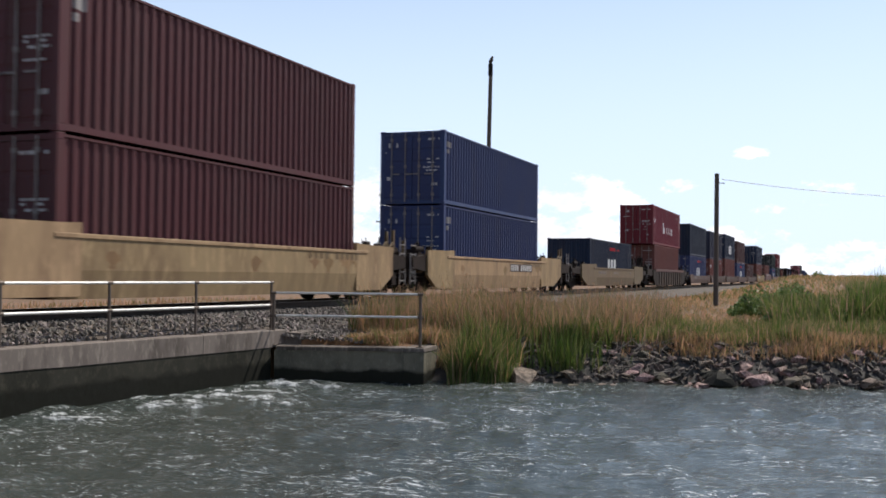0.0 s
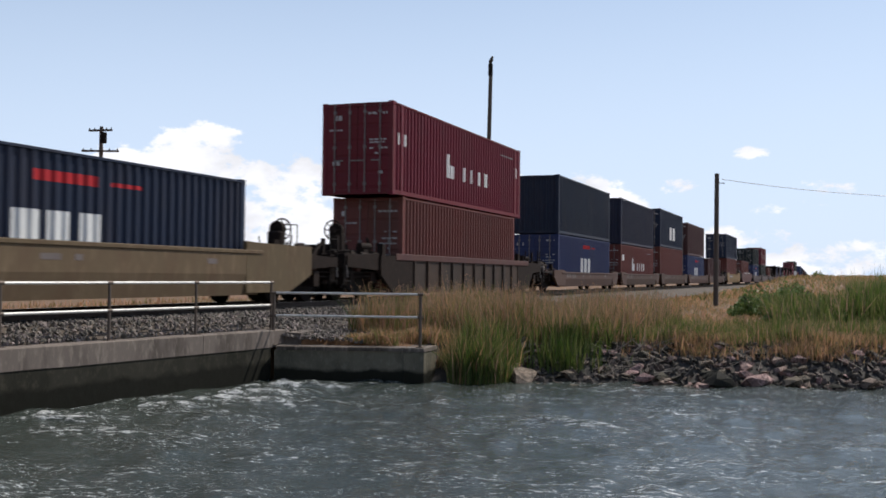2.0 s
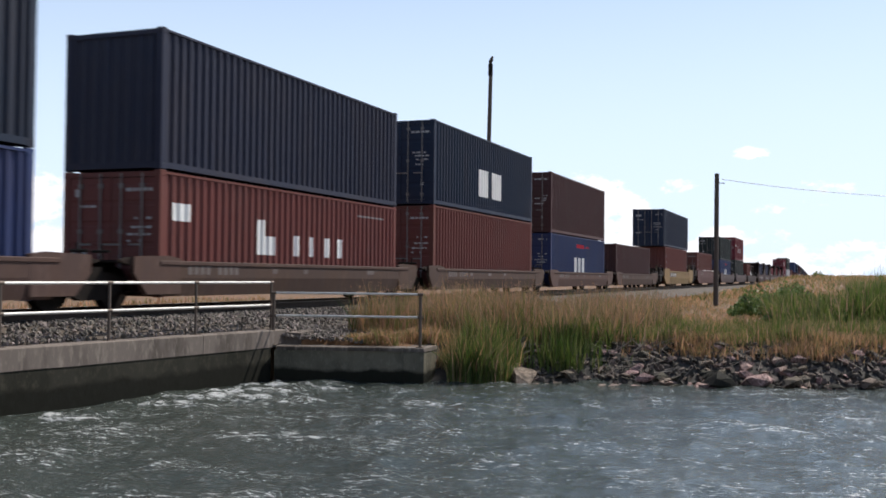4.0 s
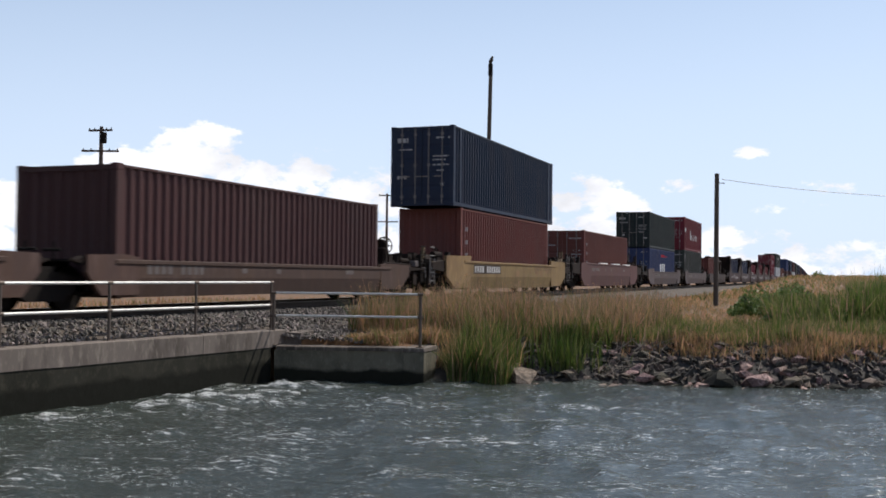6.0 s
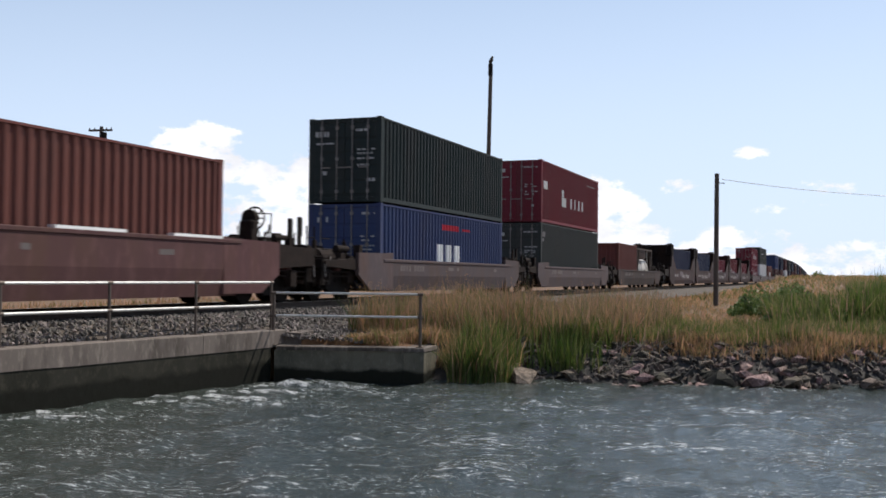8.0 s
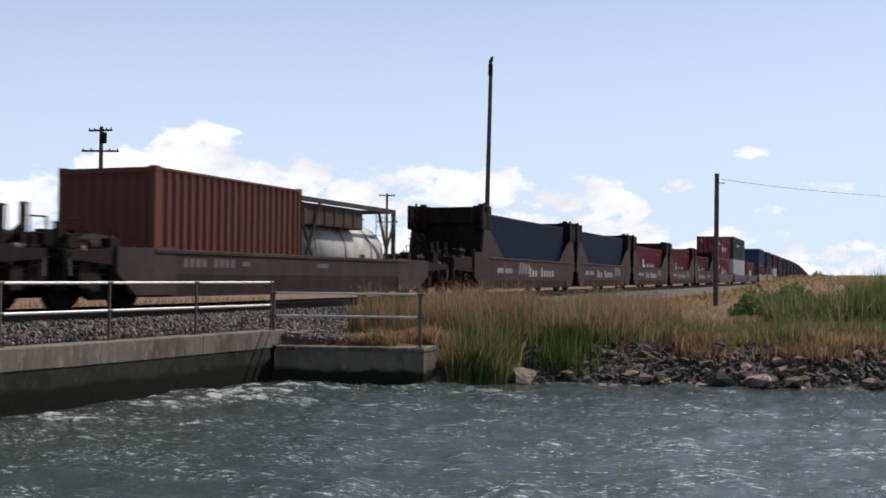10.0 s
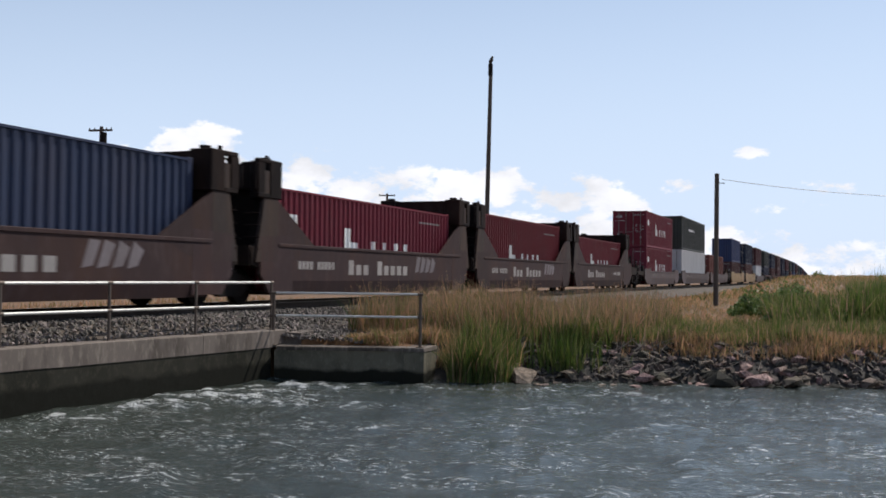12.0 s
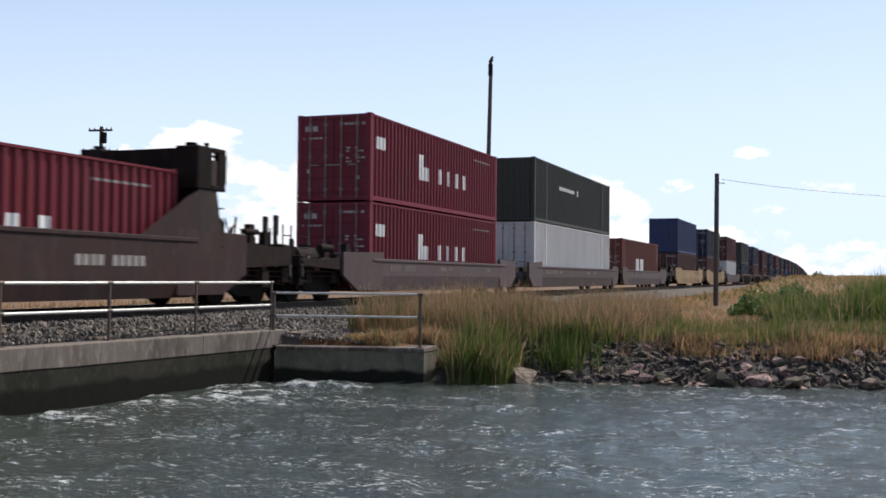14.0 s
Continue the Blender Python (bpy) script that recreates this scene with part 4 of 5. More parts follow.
            for _ in range(16):
                px, py = rg.uniform(-0.6, 1.2), e - sy * rg.uniform(0.4, reach)
                box(bm, px - rg.uniform(0.05, 0.14), px + 0.1, py - rg.uniform(0.06, 0.2), py + 0.12, deck - 0.1, deck + pile * rg.uniform(0.05, 0.34))
            for _ in range(6):
                px, py = rg.uniform(0.5, 1.15), e - sy * rg.uniform(0.4, reach)
                z, l = deck + pile * rg.uniform(-0.2, 0.25), rg.uniform(0.15, 0.4)
                rod(bm, (px, py - l, z), (px, py + l, z), rg.uniform(0.06, 0.13), 12)
            for _ in range(7):
                py = e - sy * rg.uniform(0.3, reach)
                px = rg.uniform(0.7, 1.2)
                rod(bm, (px, py, deck - 0.1), (px + rg.uniform(-0.12, 0.1), py + rg.uniform(-0.25, 0.25), deck + pile ** 0.5 * rg.uniform(0.2, 0.6)), rg.uniform(0.014, 0.03), 6)
            for _ in range(8):
                px, py = rg.uniform(0.9, 1.3), e - sy * rg.uniform(0.3, reach)
                box(bm, px - 0.1, px + 0.08, py - 0.14, py + 0.14, rg.uniform(0.35, 0.6), rg.uniform(0.7, 0.95))
            part("brake_gear", bm, M["rail_gear"], t, "brake stand, valves and posts")
            if wheel:
                for xw, dw in ((-0.95, 0.0),) if style == "bulk" else ((0.75, 0.0), (0.45, 0.75)) if style == "brown" else ((0.75, 0.0),):
                    bm = bmesh.new()
                    yw = e - sy * ((min(2.1, ext - 0.9) if sy > 0 else 0.75 if style != "bulk" else ext - 1.3) + dw)
                    zw = deck + 0.62
                    pts = [Vector((xw + 0.27 * math.cos(k * math.pi / 8), yw, zw + 0.27 * math.sin(k * math.pi / 8))) for k in range(16)]
                    for p, q in zip(pts, pts[1:] + pts[:1]):
                        rod(bm, p, q, 0.022, 6)
                    for p in pts[::2]:
                        rod(bm, p, (xw, yw, zw), 0.014, 6)
                    rod(bm, (xw, yw, zw), (xw, yw - sy * 0.3, zw), 0.05, 8)
                    rod(bm, (xw, yw - sy * 0.12, zw), (xw, yw - sy * 0.3, zw), 0.2, 14)
                    box(bm, xw - 0.2, xw + 0.2, *sorted((yw - sy * 0.12, yw - sy * 0.42)), deck - 0.1, zw - 0.05, 0.05)
                    part("brake_wheel", bm, M["rail_gear"], t, "hand brake wheel on its gear housing")
                if sy > 0:
                    # a thin hoop rail beside the wheel
                    bm = bmesh.new()
                    yh = yw + sy * 0.35
                    loop = [(0.35, yh, deck), (0.35, yh, deck + 0.75), (1.0, yh, deck + 0.75), (1.0, yh, deck)]
                    for p, q in zip(loop, loop[1:]):
                        rod(bm, p, q, 0.014, 6)
                    part("grab_rail", bm, M["rail_gear"], t, "thin hooped grab rail")
        else:
            if sy > 0:
                build_bogie(t, e)
            bm = bmesh.new()
            rod(bm, (0.95, e - sy * 0.35, 0.45), (0.95, e - sy * 0.35, deck + 0.25), 0.02, 6)
            rod(bm, (0.75, e - sy * 0.3, deck + 0.1), (1.15, e - sy * 0.3, deck + 0.1), 0.03, 6)
            part("grab_iron", bm, M["iron"], t, "grab iron")
        if style == "bulk":
            # tall end bulkhead with gusset wings and a boxed head
            foot = min(1.12, ext - 0.12)
            for sx in (-1, 1):
                bm = bmesh.new()
                prism(bm, [(sy * (half - 1.7), top), (sy * (half + 0.12), top + 1.02), (sy * (half + 0.12), 1.0), (sy * (half - 0.5), 1.0)], 'x', *sorted((sx * (xo + 0.002), sx * (xo - 0.09))))
                part("gusset", bm, col, t, "dusty sloping gusset plate")
                # upright post in a darker paint, to stand for shade beside the lit gusset
                bm = bmesh.new()
                prism(bm, [(sy * (half + 0.122), top + 1.02), (sy * (half + 0.20), 3.15), (sy * (half + 0.78), 3.15), (sy * (half + 0.78), 2.45), (sy * (half + foot), 1.0), (sy * (half + 0.122), 1.0)],
                      'x', *sorted((sx * (xo + 0.004), sx * (xo - 0.09))))
                part("post", bm, M["rail_black"], t, "blackened end post with shade painted in")
            bm = bmesh.new()
            for sx in (-1, 1):
                # head: a boxed block, and beside it an open frame with a bar across
                box(bm, *sorted((sx * (xo + 0.03), sx * (xo - 0.55))), *sorted((sy * (half + 0.0), sy * (half + 0.56))), 2.5, 3.42, 0.03)
                for z0, z1 in ((2.5, 2.62), (3.32, 3.42)):
                    box(bm, *sorted((sx * (xo + 0.03), sx * (xo - 0.10))), *sorted((sy * (half + 0.56), sy * (half + 1.08))), z0, z1, 0.02)
                box(bm, *sorted((sx * (xo + 0.03), sx * (xo - 0.10))), *sorted((sy * (half + 0.80), sy * (half + 1.08))), 2.62, 3.32)
                rod(bm, (sx * (xo - 0.3), sy * (half + 0.25), 3.42), (sx * (xo - 0.3), sy * (half + 0.25), 3.50), 0.13, 10)
                rod(bm, (sx * (xo - 0.1), sy * (half + 0.52), 3.42), (sx * (xo - 0.1), sy * (half + 0.52), 3.52), 0.05, 8)
                for k in range(4):
                    rod(bm, (sx * (xo + 0.02), sy * (half + foot - 0.1), 1.3 + 0.28 * k), (sx * (xo - 0.4), sy * (half + foot - 0.1), 1.3 + 0.28 * k), 0.016, 6)
            box(bm, -xo + 0.09, xo - 0.09, *sorted((sy * (half + 0.16), sy * (half + 0.3))), 0.95, 3.39)
            box(bm, -xo + 0.3, xo - 0.3, *sorted((sy * (half + 0.05), sy * (half + 0.45))), 2.75, 3.36)
            bh = part("bulkhead", bm, M["rail_soot"], t, "tall sooty end bulkhead")
            for sx in (-1, 1):
                bm = bmesh.new()
                y2, x2 = sy * (half + 1.13), sx * (xo - 0.02)
                loop = [(x2, y2, 2.7), (x2, y2, 3.3), (sx * (xo - 0.4), y2, 3.3), (sx * (xo - 0.4), y2, 2.7)]
                for p, q in zip(loop, loop[1:]):
                    rod(bm, p, q, 0.025, 6)
                rod(bm, (x2, y2, 3.28), (x2, y2 - sy * 0.1, 3.28), 0.02, 6)
                part("grab_loop", bm, M["rail_soot"], bh)
            bm = bmesh.new()
            pts = [Vector((0.9, sy * (half + ext - 0.5 + 0.5 * f), 1.25 - 0.5 * math.sin(math.pi * f))) for f in (0, 0.2, 0.4, 0.6, 0.8, 1.0)]
            for p, q in zip(pts, pts[1:]):
                rod(bm, p, q, 0.03, 8)
            part("air_hose", bm, M["dusty"], t, "pale dusty air hose")
            if sy > 0 and shift >= 0:
                bm = bmesh.new()
                for k in range(4):
                    prism(bm, [(half * 0.36 - (4.7 if shift > 0 else 0.0) + 0.42 * k, 0.8), (half * 0.36 - (4.7 if shift > 0 else 0.0) + 0.42 * k + 0.3, 0.85), (half * 0.36 - (4.7 if shift > 0 else 0.0) + 0.42 * k + 0.5, 1.3 - 0.05 * k), (half * 0.36 - (4.7 if shift > 0 else 0.0) + 0.42 * k + 0.2, 1.33)], 'x', xo + 0.001, xo + 0.004 + 0.0005 * k)
                tagged(part("graffiti", bm, M["chalky"], t, "pale unreadable graffiti strokes"), kind="stuff")
    if style == "mauve":
        bm = bmesh.new()
        for k in range(3):
            y = -half + 3.2 + k * 3.4
            box(bm, xo - 0.17, xo - 0.02, y, y + 1.9, top, top + 0.06)
        part("guide_bar", bm, M["white"], t, "white guide bars on the chord")
    return t


# The train: near end at the clip's start, style of car, lower box (colour, length, height, marks, doors), upper box or None.
C40, C45, C53, H8, H9 = 11.88, 13.5, 16.15, 2.591, 2.896
UNITS = [
    (-8.0, "tan", ("maroon", C40, H9, "", 1), ("maroon", C40, H9, "", 1)),
    (14.48, "tan", ("maroon", C40, H9, "", 1), ("maroon", C40, H9, "corner", 1)),
    (33.48, "tan", ("blue", C40, H9, "corner", 1), ("blue", C40, H8, "corner", 1)),
    (56.0, "soot", ("navy", C40, H8, "three", 0), None),
    (77.1, "ribbed", ("rust", C40, H9, "", 1), ("red", C45, H9, "five", 1)),
    (96.35, "brown", ("blue", C40, H8, "three", 1), ("teal", C40, H9, "", 0)),
    (111.75, "brown", ("rust", C40, H8, "five", 1), ("slate", C40, H9, "", 0)),
    (126.8, "brown", ("rust", C40, H9, "", 1), ("navy", C40, H9, "two", 1)),
    (142.0, "brown", ("blue", C40, H8, "three", 1), ("brown", C40, H9, "", 1)),
    (157.3, "brown", ("brown", C40, H8, "", 0), None),
    (176.4, "ochre", ("rust", C40, H9, "code", 0), ("navy", C45, H9, "", 1)),
    (195.75, "mauve", ("rust", C40, H9, "code", 1), None),
    (216.1, "grey", ("blue", C40, H8, "three", 1), ("green", C40, H8, "", 1)),
    (233.9, "grey", ("grey", C40, H9, "corner", 1), ("red", C40, H9, "five", 1)),
    (251.75, "dark", ("rust", 6.058, H8, "", 0), None),
    (272.5, "bulk", ("denim", C40, H9, "", 0), None),
    (287.5, "bulk", ("denim", C40, H9, "", 0), None),
    (302.9, "bulk", ("red", C40, H8, "fivehi", 0), None),
    (318.2, "bulk", ("red", C40, H9, "fivehi", 0), None),
    (333.2, "bulk", ("red", C40, H8, "fivehi", 0), None),
    (354.5, "grey", ("red", C40, H8, "five", 1), ("red", C40, H8, "five", 1)),
    (371.9, "grey", ("silver", C53, H9, "", 1), ("grey", C53, H9, "line", 0)),
    (392.0, "grey", ("rust", C45, H9, "two", 1), None),
    (415.8, "tan", ("brown", C40, H8, "", 1), ("blue", C40, H9, "", 0)),
    (436.3, "tan", ("brown", C40, H8, "", 1), ("navy", C40, H9, "", 1)),
    (455.8, "grey", ("silver", C40, H8, "", 1), ("maroon", C40, H9, "", 1)),
]
FAR = [("slate", "grey"), ("brown", "slate"), ("maroon", "brown"), ("slate", "slate"), ("navy", "maroon"), ("brown", "grey"), ("blue", "slate"), ("slate", "brown")]
for k in range(20):
    lo, up = FAR[k % len(FAR)]
    UNITS.append((475.6 + 20.3 * k, "ribbed" if k in (0, 1, 2) else ("grey", "tan", "brown")[k % 3], (lo, C40, H8, "", 1), (up, C40, H9, "", k % 2)))

WORDS = {"maroon": "dark maroon", "blue": "blue", "denim": "dull blue", "navy": "dark navy blue", "red": "bright red", "rust": "red-brown", "brown": "brown", "teal": "dark blue-green",
         "slate": "slate grey", "green": "dark green", "grey": "dark grey", "silver": "pale grey"}
CARWORDS = {"tan": "yellow-ochre well car with faded lettering and rust stains", "ochre": "dull ochre well car with a dark number panel and rust stains", "soot": "soot-stained dull ochre well car", "brown": "low brown articulated well car, faded and rusty", "mauve": "faded red well car with white guide bars",
            "grey": "grey-brown well car with dusty steel sides", "dark": "blackened brown well car carrying a tank", "ribbed": "dark ribbed well car with a flat top chord", "bulk": "grey-brown well car with tall end bulkheads"}
SPEED, SLOW = 23.660, 0.04275
RIDERS = []     # (thing, place along the line at the start, height)


def box_label(c, length, h, where):
    size = {6.058: "short", C40: "forty-foot", C45: "forty-five-foot", C53: "long"}[length]
    return WORDS[c] + " corrugated " + size + " shipping container " + where


def build_train():
    boxes, cars = {}, {}

    def get(cache, key, make, m):
        if key in cache:
            return copy_thing(cache[key], m)
        cache[key] = make()
        cache[key].matrix_basis = m
        return cache[key]

    spans = [(s, s + max(lo[1], up[1] if up and up[1] > 16 else 0)) for s, st, lo, up in UNITS]
    spans = [(a, 263.75) if abs(a - 251.75) < 0.01 else (a, b) for a, b in spans]
    for i, (s, st, lo, up) in enumerate(UNITS):
        a, b = spans[i]
        mid = (a + b) / 2
        half = (b - a) / 2 + 0.25
        ends = []
        for j, near in ((i - 1, True), (i + 1, False)):
            if 0 <= j < len(UNITS):
                gap = a - spans[j][1] if near else spans[j][0] - b
            else:
                gap = 7.5
            same = 0 <= j < len(UNITS) and {UNITS[j][1], st} in ({st}, {"grey", "dark"})
            ends.append((round(gap / 2 - 0.25, 2), "joint" if gap < 5.9 and same else "coupled"))
        plate = {2: 7.1, 10: 0.9}.get(i)
        # the painted name sits differently on the first and the last of the bulkhead cars
        shift = {272.5: 1.6, 333.2: -1.5}.get(s, 0.0)
        key = (st, round(half, 2), *ends, plate, shift)
        car = get(cars, key, lambda: build_well(st, half, ends[0], ends[1], CARWORDS[st], plate, shift), pose(XC, mid, 0))
        RIDERS.append((car, mid, 0.0))
        floor = {"brown": 0.23, "bulk": 0.28, "mauve": 0.36}.get(st, 0.30)
        if st == "grey" and lo[2] == H9:
            floor = 0.33
        c, ln_, h, mk, dr = lo
        y = s + ln_ / 2 if abs(s - 251.75) < 0.01 else mid
        ob = get(boxes, (lo, "in"), lambda: build_container(c, ln_, h, logo(mk, ln_, h), dr, box_label(c, ln_, h, "down in a well car")), pose(XC, y, floor))
        RIDERS.append((ob, y, floor))
        if abs(s - 251.75) < 0.01:
            tk = build_tank()
            RIDERS.append((tk, 260.75, floor))
        if up:
            c, l2, h2, mk, dr = up
            z = floor + h + 0.024
            ob = get(boxes, (up, "on"), lambda: build_container(c, l2, h2, logo(mk, l2, h2), dr, box_label(c, l2, h2, "stacked on another container")), pose(XC, mid, z))
            RIDERS.append((ob, mid, z))


build_train()
# ---- track details, handrails, banks ----


def hull_mesh(name, seed, points, flat, mat):
    """An angular stone: the convex hull of a few points on a squashed ball of radius one."""
    rr = random.Random(seed)
    bm = bmesh.new()
    for _ in range(points):
        v = Vector((rr.gauss(0, 1), rr.gauss(0, 1), rr.gauss(0, 1))).normalized() * rr.uniform(0.82, 1.08)
        bm.verts.new((v.x * 1.15, v.y * 0.9, v.z * flat))
    r = bmesh.ops.convex_hull(bm, input=bm.verts[:])
    junk = list({e for e in r["geom_interior"] + r["geom_unused"] if isinstance(e, bmesh.types.BMVert)})
    bmesh.ops.delete(bm, geom=junk, context='VERTS')
    bmesh.ops.recalc_face_normals(bm, faces=bm.faces[:])
    me = bpy.data.meshes.new(name)
    bm.to_mesh(me)
    bm.free()
    me.materials.append(mat)
    return me


def scatter_stones(name, places, seeds, mat, label, flat=0.75):
    """Many small stones joined into one piece; places are (x, y, z, radius)."""
    forms = []
    for s in range(seeds):
        me = hull_mesh("stone_form", 900 + s, 9, flat, mat)
        forms.append((np.array([v.co[:] for v in me.vertices]), [tuple(p.vertices) for p in me.polygons]))
        bpy.data.meshes.remove(me)
    rr = random.Random(77)
    verts, faces, base = [], [], 0
    for x, y, z, r in places:
        v, f = forms[rr.randrange(seeds)]
        rot = np.array(Euler((rr.uniform(0, 6.3), rr.uniform(0, 6.3), rr.uniform(0, 6.3))).to_matrix())
        w = v @ rot.T * r + (x, y, z)
        verts.extend(w.tolist())
        faces.extend(tuple(i + base for i in q) for q in f)
        base += len(v)
    ob = raw(name, verts, faces, mat)
    return tagged(ob, label, "gravel", kind="stuff")


def build_ballast():
    rr = random.Random(3)
    out, shaded_oily = [], []
    while len(out) < 13500:
        y = 8.0 + 34.0 * rr.random() ** 1.35
        d = rr.uniform(0.85, 3.9)
        x = XC + d
        if y < 19.3 and x > wall_x(y) - 0.36:
            continue
        if y < 20.9 and x > -10.95 and -0.247 * x + 0.969 * y < 21.05:
            continue
        # stones near the rails take the dark colour that includes the train's shade
        dark = d < 1.42 + 0.12 * noise.noise((y * 1.5, 0, 4))
        (shaded_oily if dark else out).append((x, y, land(x, y) + 0.055 + rr.uniform(-0.01, 0.03), rr.uniform(0.028, 0.062)))
    for _ in range(5000):
        x, y = XC + rr.uniform(-1.4, 0.65), rr.uniform(8, 60)
        shaded_oily.append((x, y, land(x, y) + 0.04, rr.uniform(0.03, 0.06)))
    while len(out) < 15300:
        x, n = rr.uniform(-10.95, -9.25), rr.uniform(21.12, 23.6)
        y = (n + 0.247 * x) / 0.969
        if x < -9.5 or rr.random() < 0.4:
            out.append((x, y, ground_z(x, y) + rr.uniform(0.0, 0.04), rr.uniform(0.028, 0.06)))
    scatter_stones("oily_ballast", shaded_oily, 10, M["shaded_oily"], "ballast stones between the rails, coloured dark for oil and the train's shade")
    scatter_stones("ballast_stones", out, 14, M["stone"], "loose grey crushed-stone railway ballast")


def build_sleepers():
    t = tagged(empty("sleepers", pose(XC, 0, 0), "dark tarred wooden sleepers under the rails", "sleepers"), kind="structure")
    bm = bmesh.new()
    box(bm, -1.3, 1.3, -0.115, 0.115, -0.33, -0.172, 0.008)
    first = part("sleeper", bm, M["sleeper"], t)
    for k in range(1, 190):
        o = first.copy()
        scene.collection.objects.link(o)
        o.location = (0.02 * math.sin(k * 2.1), 0.56 * k - 0.5, 0)
        o.parent = t


def build_handrails():
    def rail(posts, highs, foot, rp, rr_, label):
        t = empty("handrail", pose(posts[0][0], posts[0][1], foot), label, "handrail")
        o = Vector((posts[0][0], posts[0][1], foot))
        for k, p in enumerate(posts):
            bm = bmesh.new()
            base = Vector((*p, foot)) - o
            rod(bm, base, base + Vector((0, 0, highs[0] - foot - 0.02)), rp, 12)
            post = part("post", bm, M["post"], t, "weathered grey pipe post")
            bm = bmesh.new()
            box(bm, base.x - 0.07, base.x + 0.07, base.y - 0.07, base.y + 0.07, 0.0, 0.014)
            part("base_plate", bm, M["post"], post)
        a, b = Vector((*posts[0], 0)) - Vector((o.x, o.y, 0)), Vector((*posts[-1], 0)) - Vector((o.x, o.y, 0))
        for h in highs:
            bm = bmesh.new()
            rod(bm, a + Vector((0, 0, h - foot)), b + Vector((0, 0, h - foot)), rr_, 14)
            bmesh.ops.create_uvsphere(bm, u_segments=10, v_segments=6, radius=rr_ * 1.05, matrix=Matrix.Translation(b + Vector((0, 0, h - foot))))
            pipe = part("pipe", bm, M["steel"], t, "shiny galvanised pipe")
            for p in posts:
                c = Vector((*p, 0)) - Vector((o.x, o.y, 0)) + Vector((0, 0, h - foot))
                u = (b - a).normalized() * 0.055
                bm = bmesh.new()
                rod(bm, c - u, c + u, rr_ * 1.35, 12)
                part("coupling", bm, M["post"], pipe, "rusty pipe coupling")
    rail([(-12.72, 5.62), (-12.46, 7.84), (-12.20, 10.06), (-11.94, 12.28), (-11.68, 14.48), (-11.42, 16.65), (-11.15, 18.97)], (0.545, 0.07), -0.44, 0.027, 0.0245,
         "two-rail galvanised pipe handrail on the canal headwall")
    rail([(-11.0, 18.82), (-8.02, 19.585)], (0.335, -0.135), -0.75, 0.034, 0.023, "low two-rail pipe handrail on the wing wall")


def build_riprap():
    t = tagged(empty("riprap", pose(0, 0, 0), "dark angular basalt boulders piled along the waterline", "boulders"), kind="structure")
    forms = [hull_mesh("boulder", 40 + k, 10 + k % 4, 0.46 + 0.05 * (k % 4), M["rock"]) for k in range(14)]
    rr = random.Random(11)
    n_made = 0

    def put(x, y, z, r, form, rot):
        ob = bpy.data.objects.new("boulder", forms[form])
        scene.collection.objects.link(ob)
        ob.parent = t
        ob.matrix_basis = Matrix.LocRotScale((x, y, z), Euler(rot), (r, r, r))

    for x, y, r in ((-6.28, 20.80, 0.44), (-2.35, 21.72, 0.42), (-1.62, 21.95, 0.33), (-3.75, 21.45, 0.22), (0.55, 22.45, 0.25), (-0.9, 22.1, 0.22), (-5.3, 21.25, 0.22)):
        put(x, y, WATER_Z + 0.12, r, rr.randrange(14), (0.1, 0.1, rr.uniform(0, 6.3)))
    while n_made < 285:
        a = rr.uniform(-1.6, 8.2)
        k = rr.random()
        n = BANK_N - 0.35 + 1.75 * k
        p = FLOW * a + ACROSS * n
        if p.x < -6.6:
            continue
        r = rr.choice((0.09, 0.11, 0.13, 0.15, 0.19)) * rr.uniform(0.85, 1.15) * (1.2 - 0.4 * k)
        put(p.x, p.y, max(ground_z(p.x, p.y) + 0.42 * r, WATER_Z - 0.06), r, rr.randrange(14), (rr.uniform(-0.32, 0.32), rr.uniform(-0.32, 0.32), rr.uniform(0, 6.3)))
        n_made += 1
    small = []
    while len(small) < 2300:
        p = FLOW * rr.uniform(-2.2, 8.6) + ACROSS * (BANK_N + rr.uniform(-0.4, 1.75))
        if p.x < -6.9:
            continue
        r = rr.uniform(0.035, 0.13)
        small.append((p.x, p.y, ground_z(p.x, p.y) + 0.25 * r, r))
    scatter_stones("bank_rubble", small, 12, M["rubble"], "small broken dark stones between the boulders", 0.6)


M["post"] = material("weathered_pipe", (0.115, 0.088, 0.070), 0.6, 0.4, (0.07, 0.05, 0.04), scale=7, bump=0.1)
M["rubble"] = material("broken_basalt", (0.070, 0.054, 0.042), 0.9, 0, (0.03, 0.025, 0.021), (0.22, 0.19, 0.16), scale=7, fine=30, amount=0.7, bump=0.2, island=0.5)
build_ballast()
build_sleepers()
build_handrails()
build_riprap()

# ---- poles, wires and the bird ----


def taper(bm, a, b, r0, r1, seg=12):
    rod(bm, a, b, r0, seg, r1)


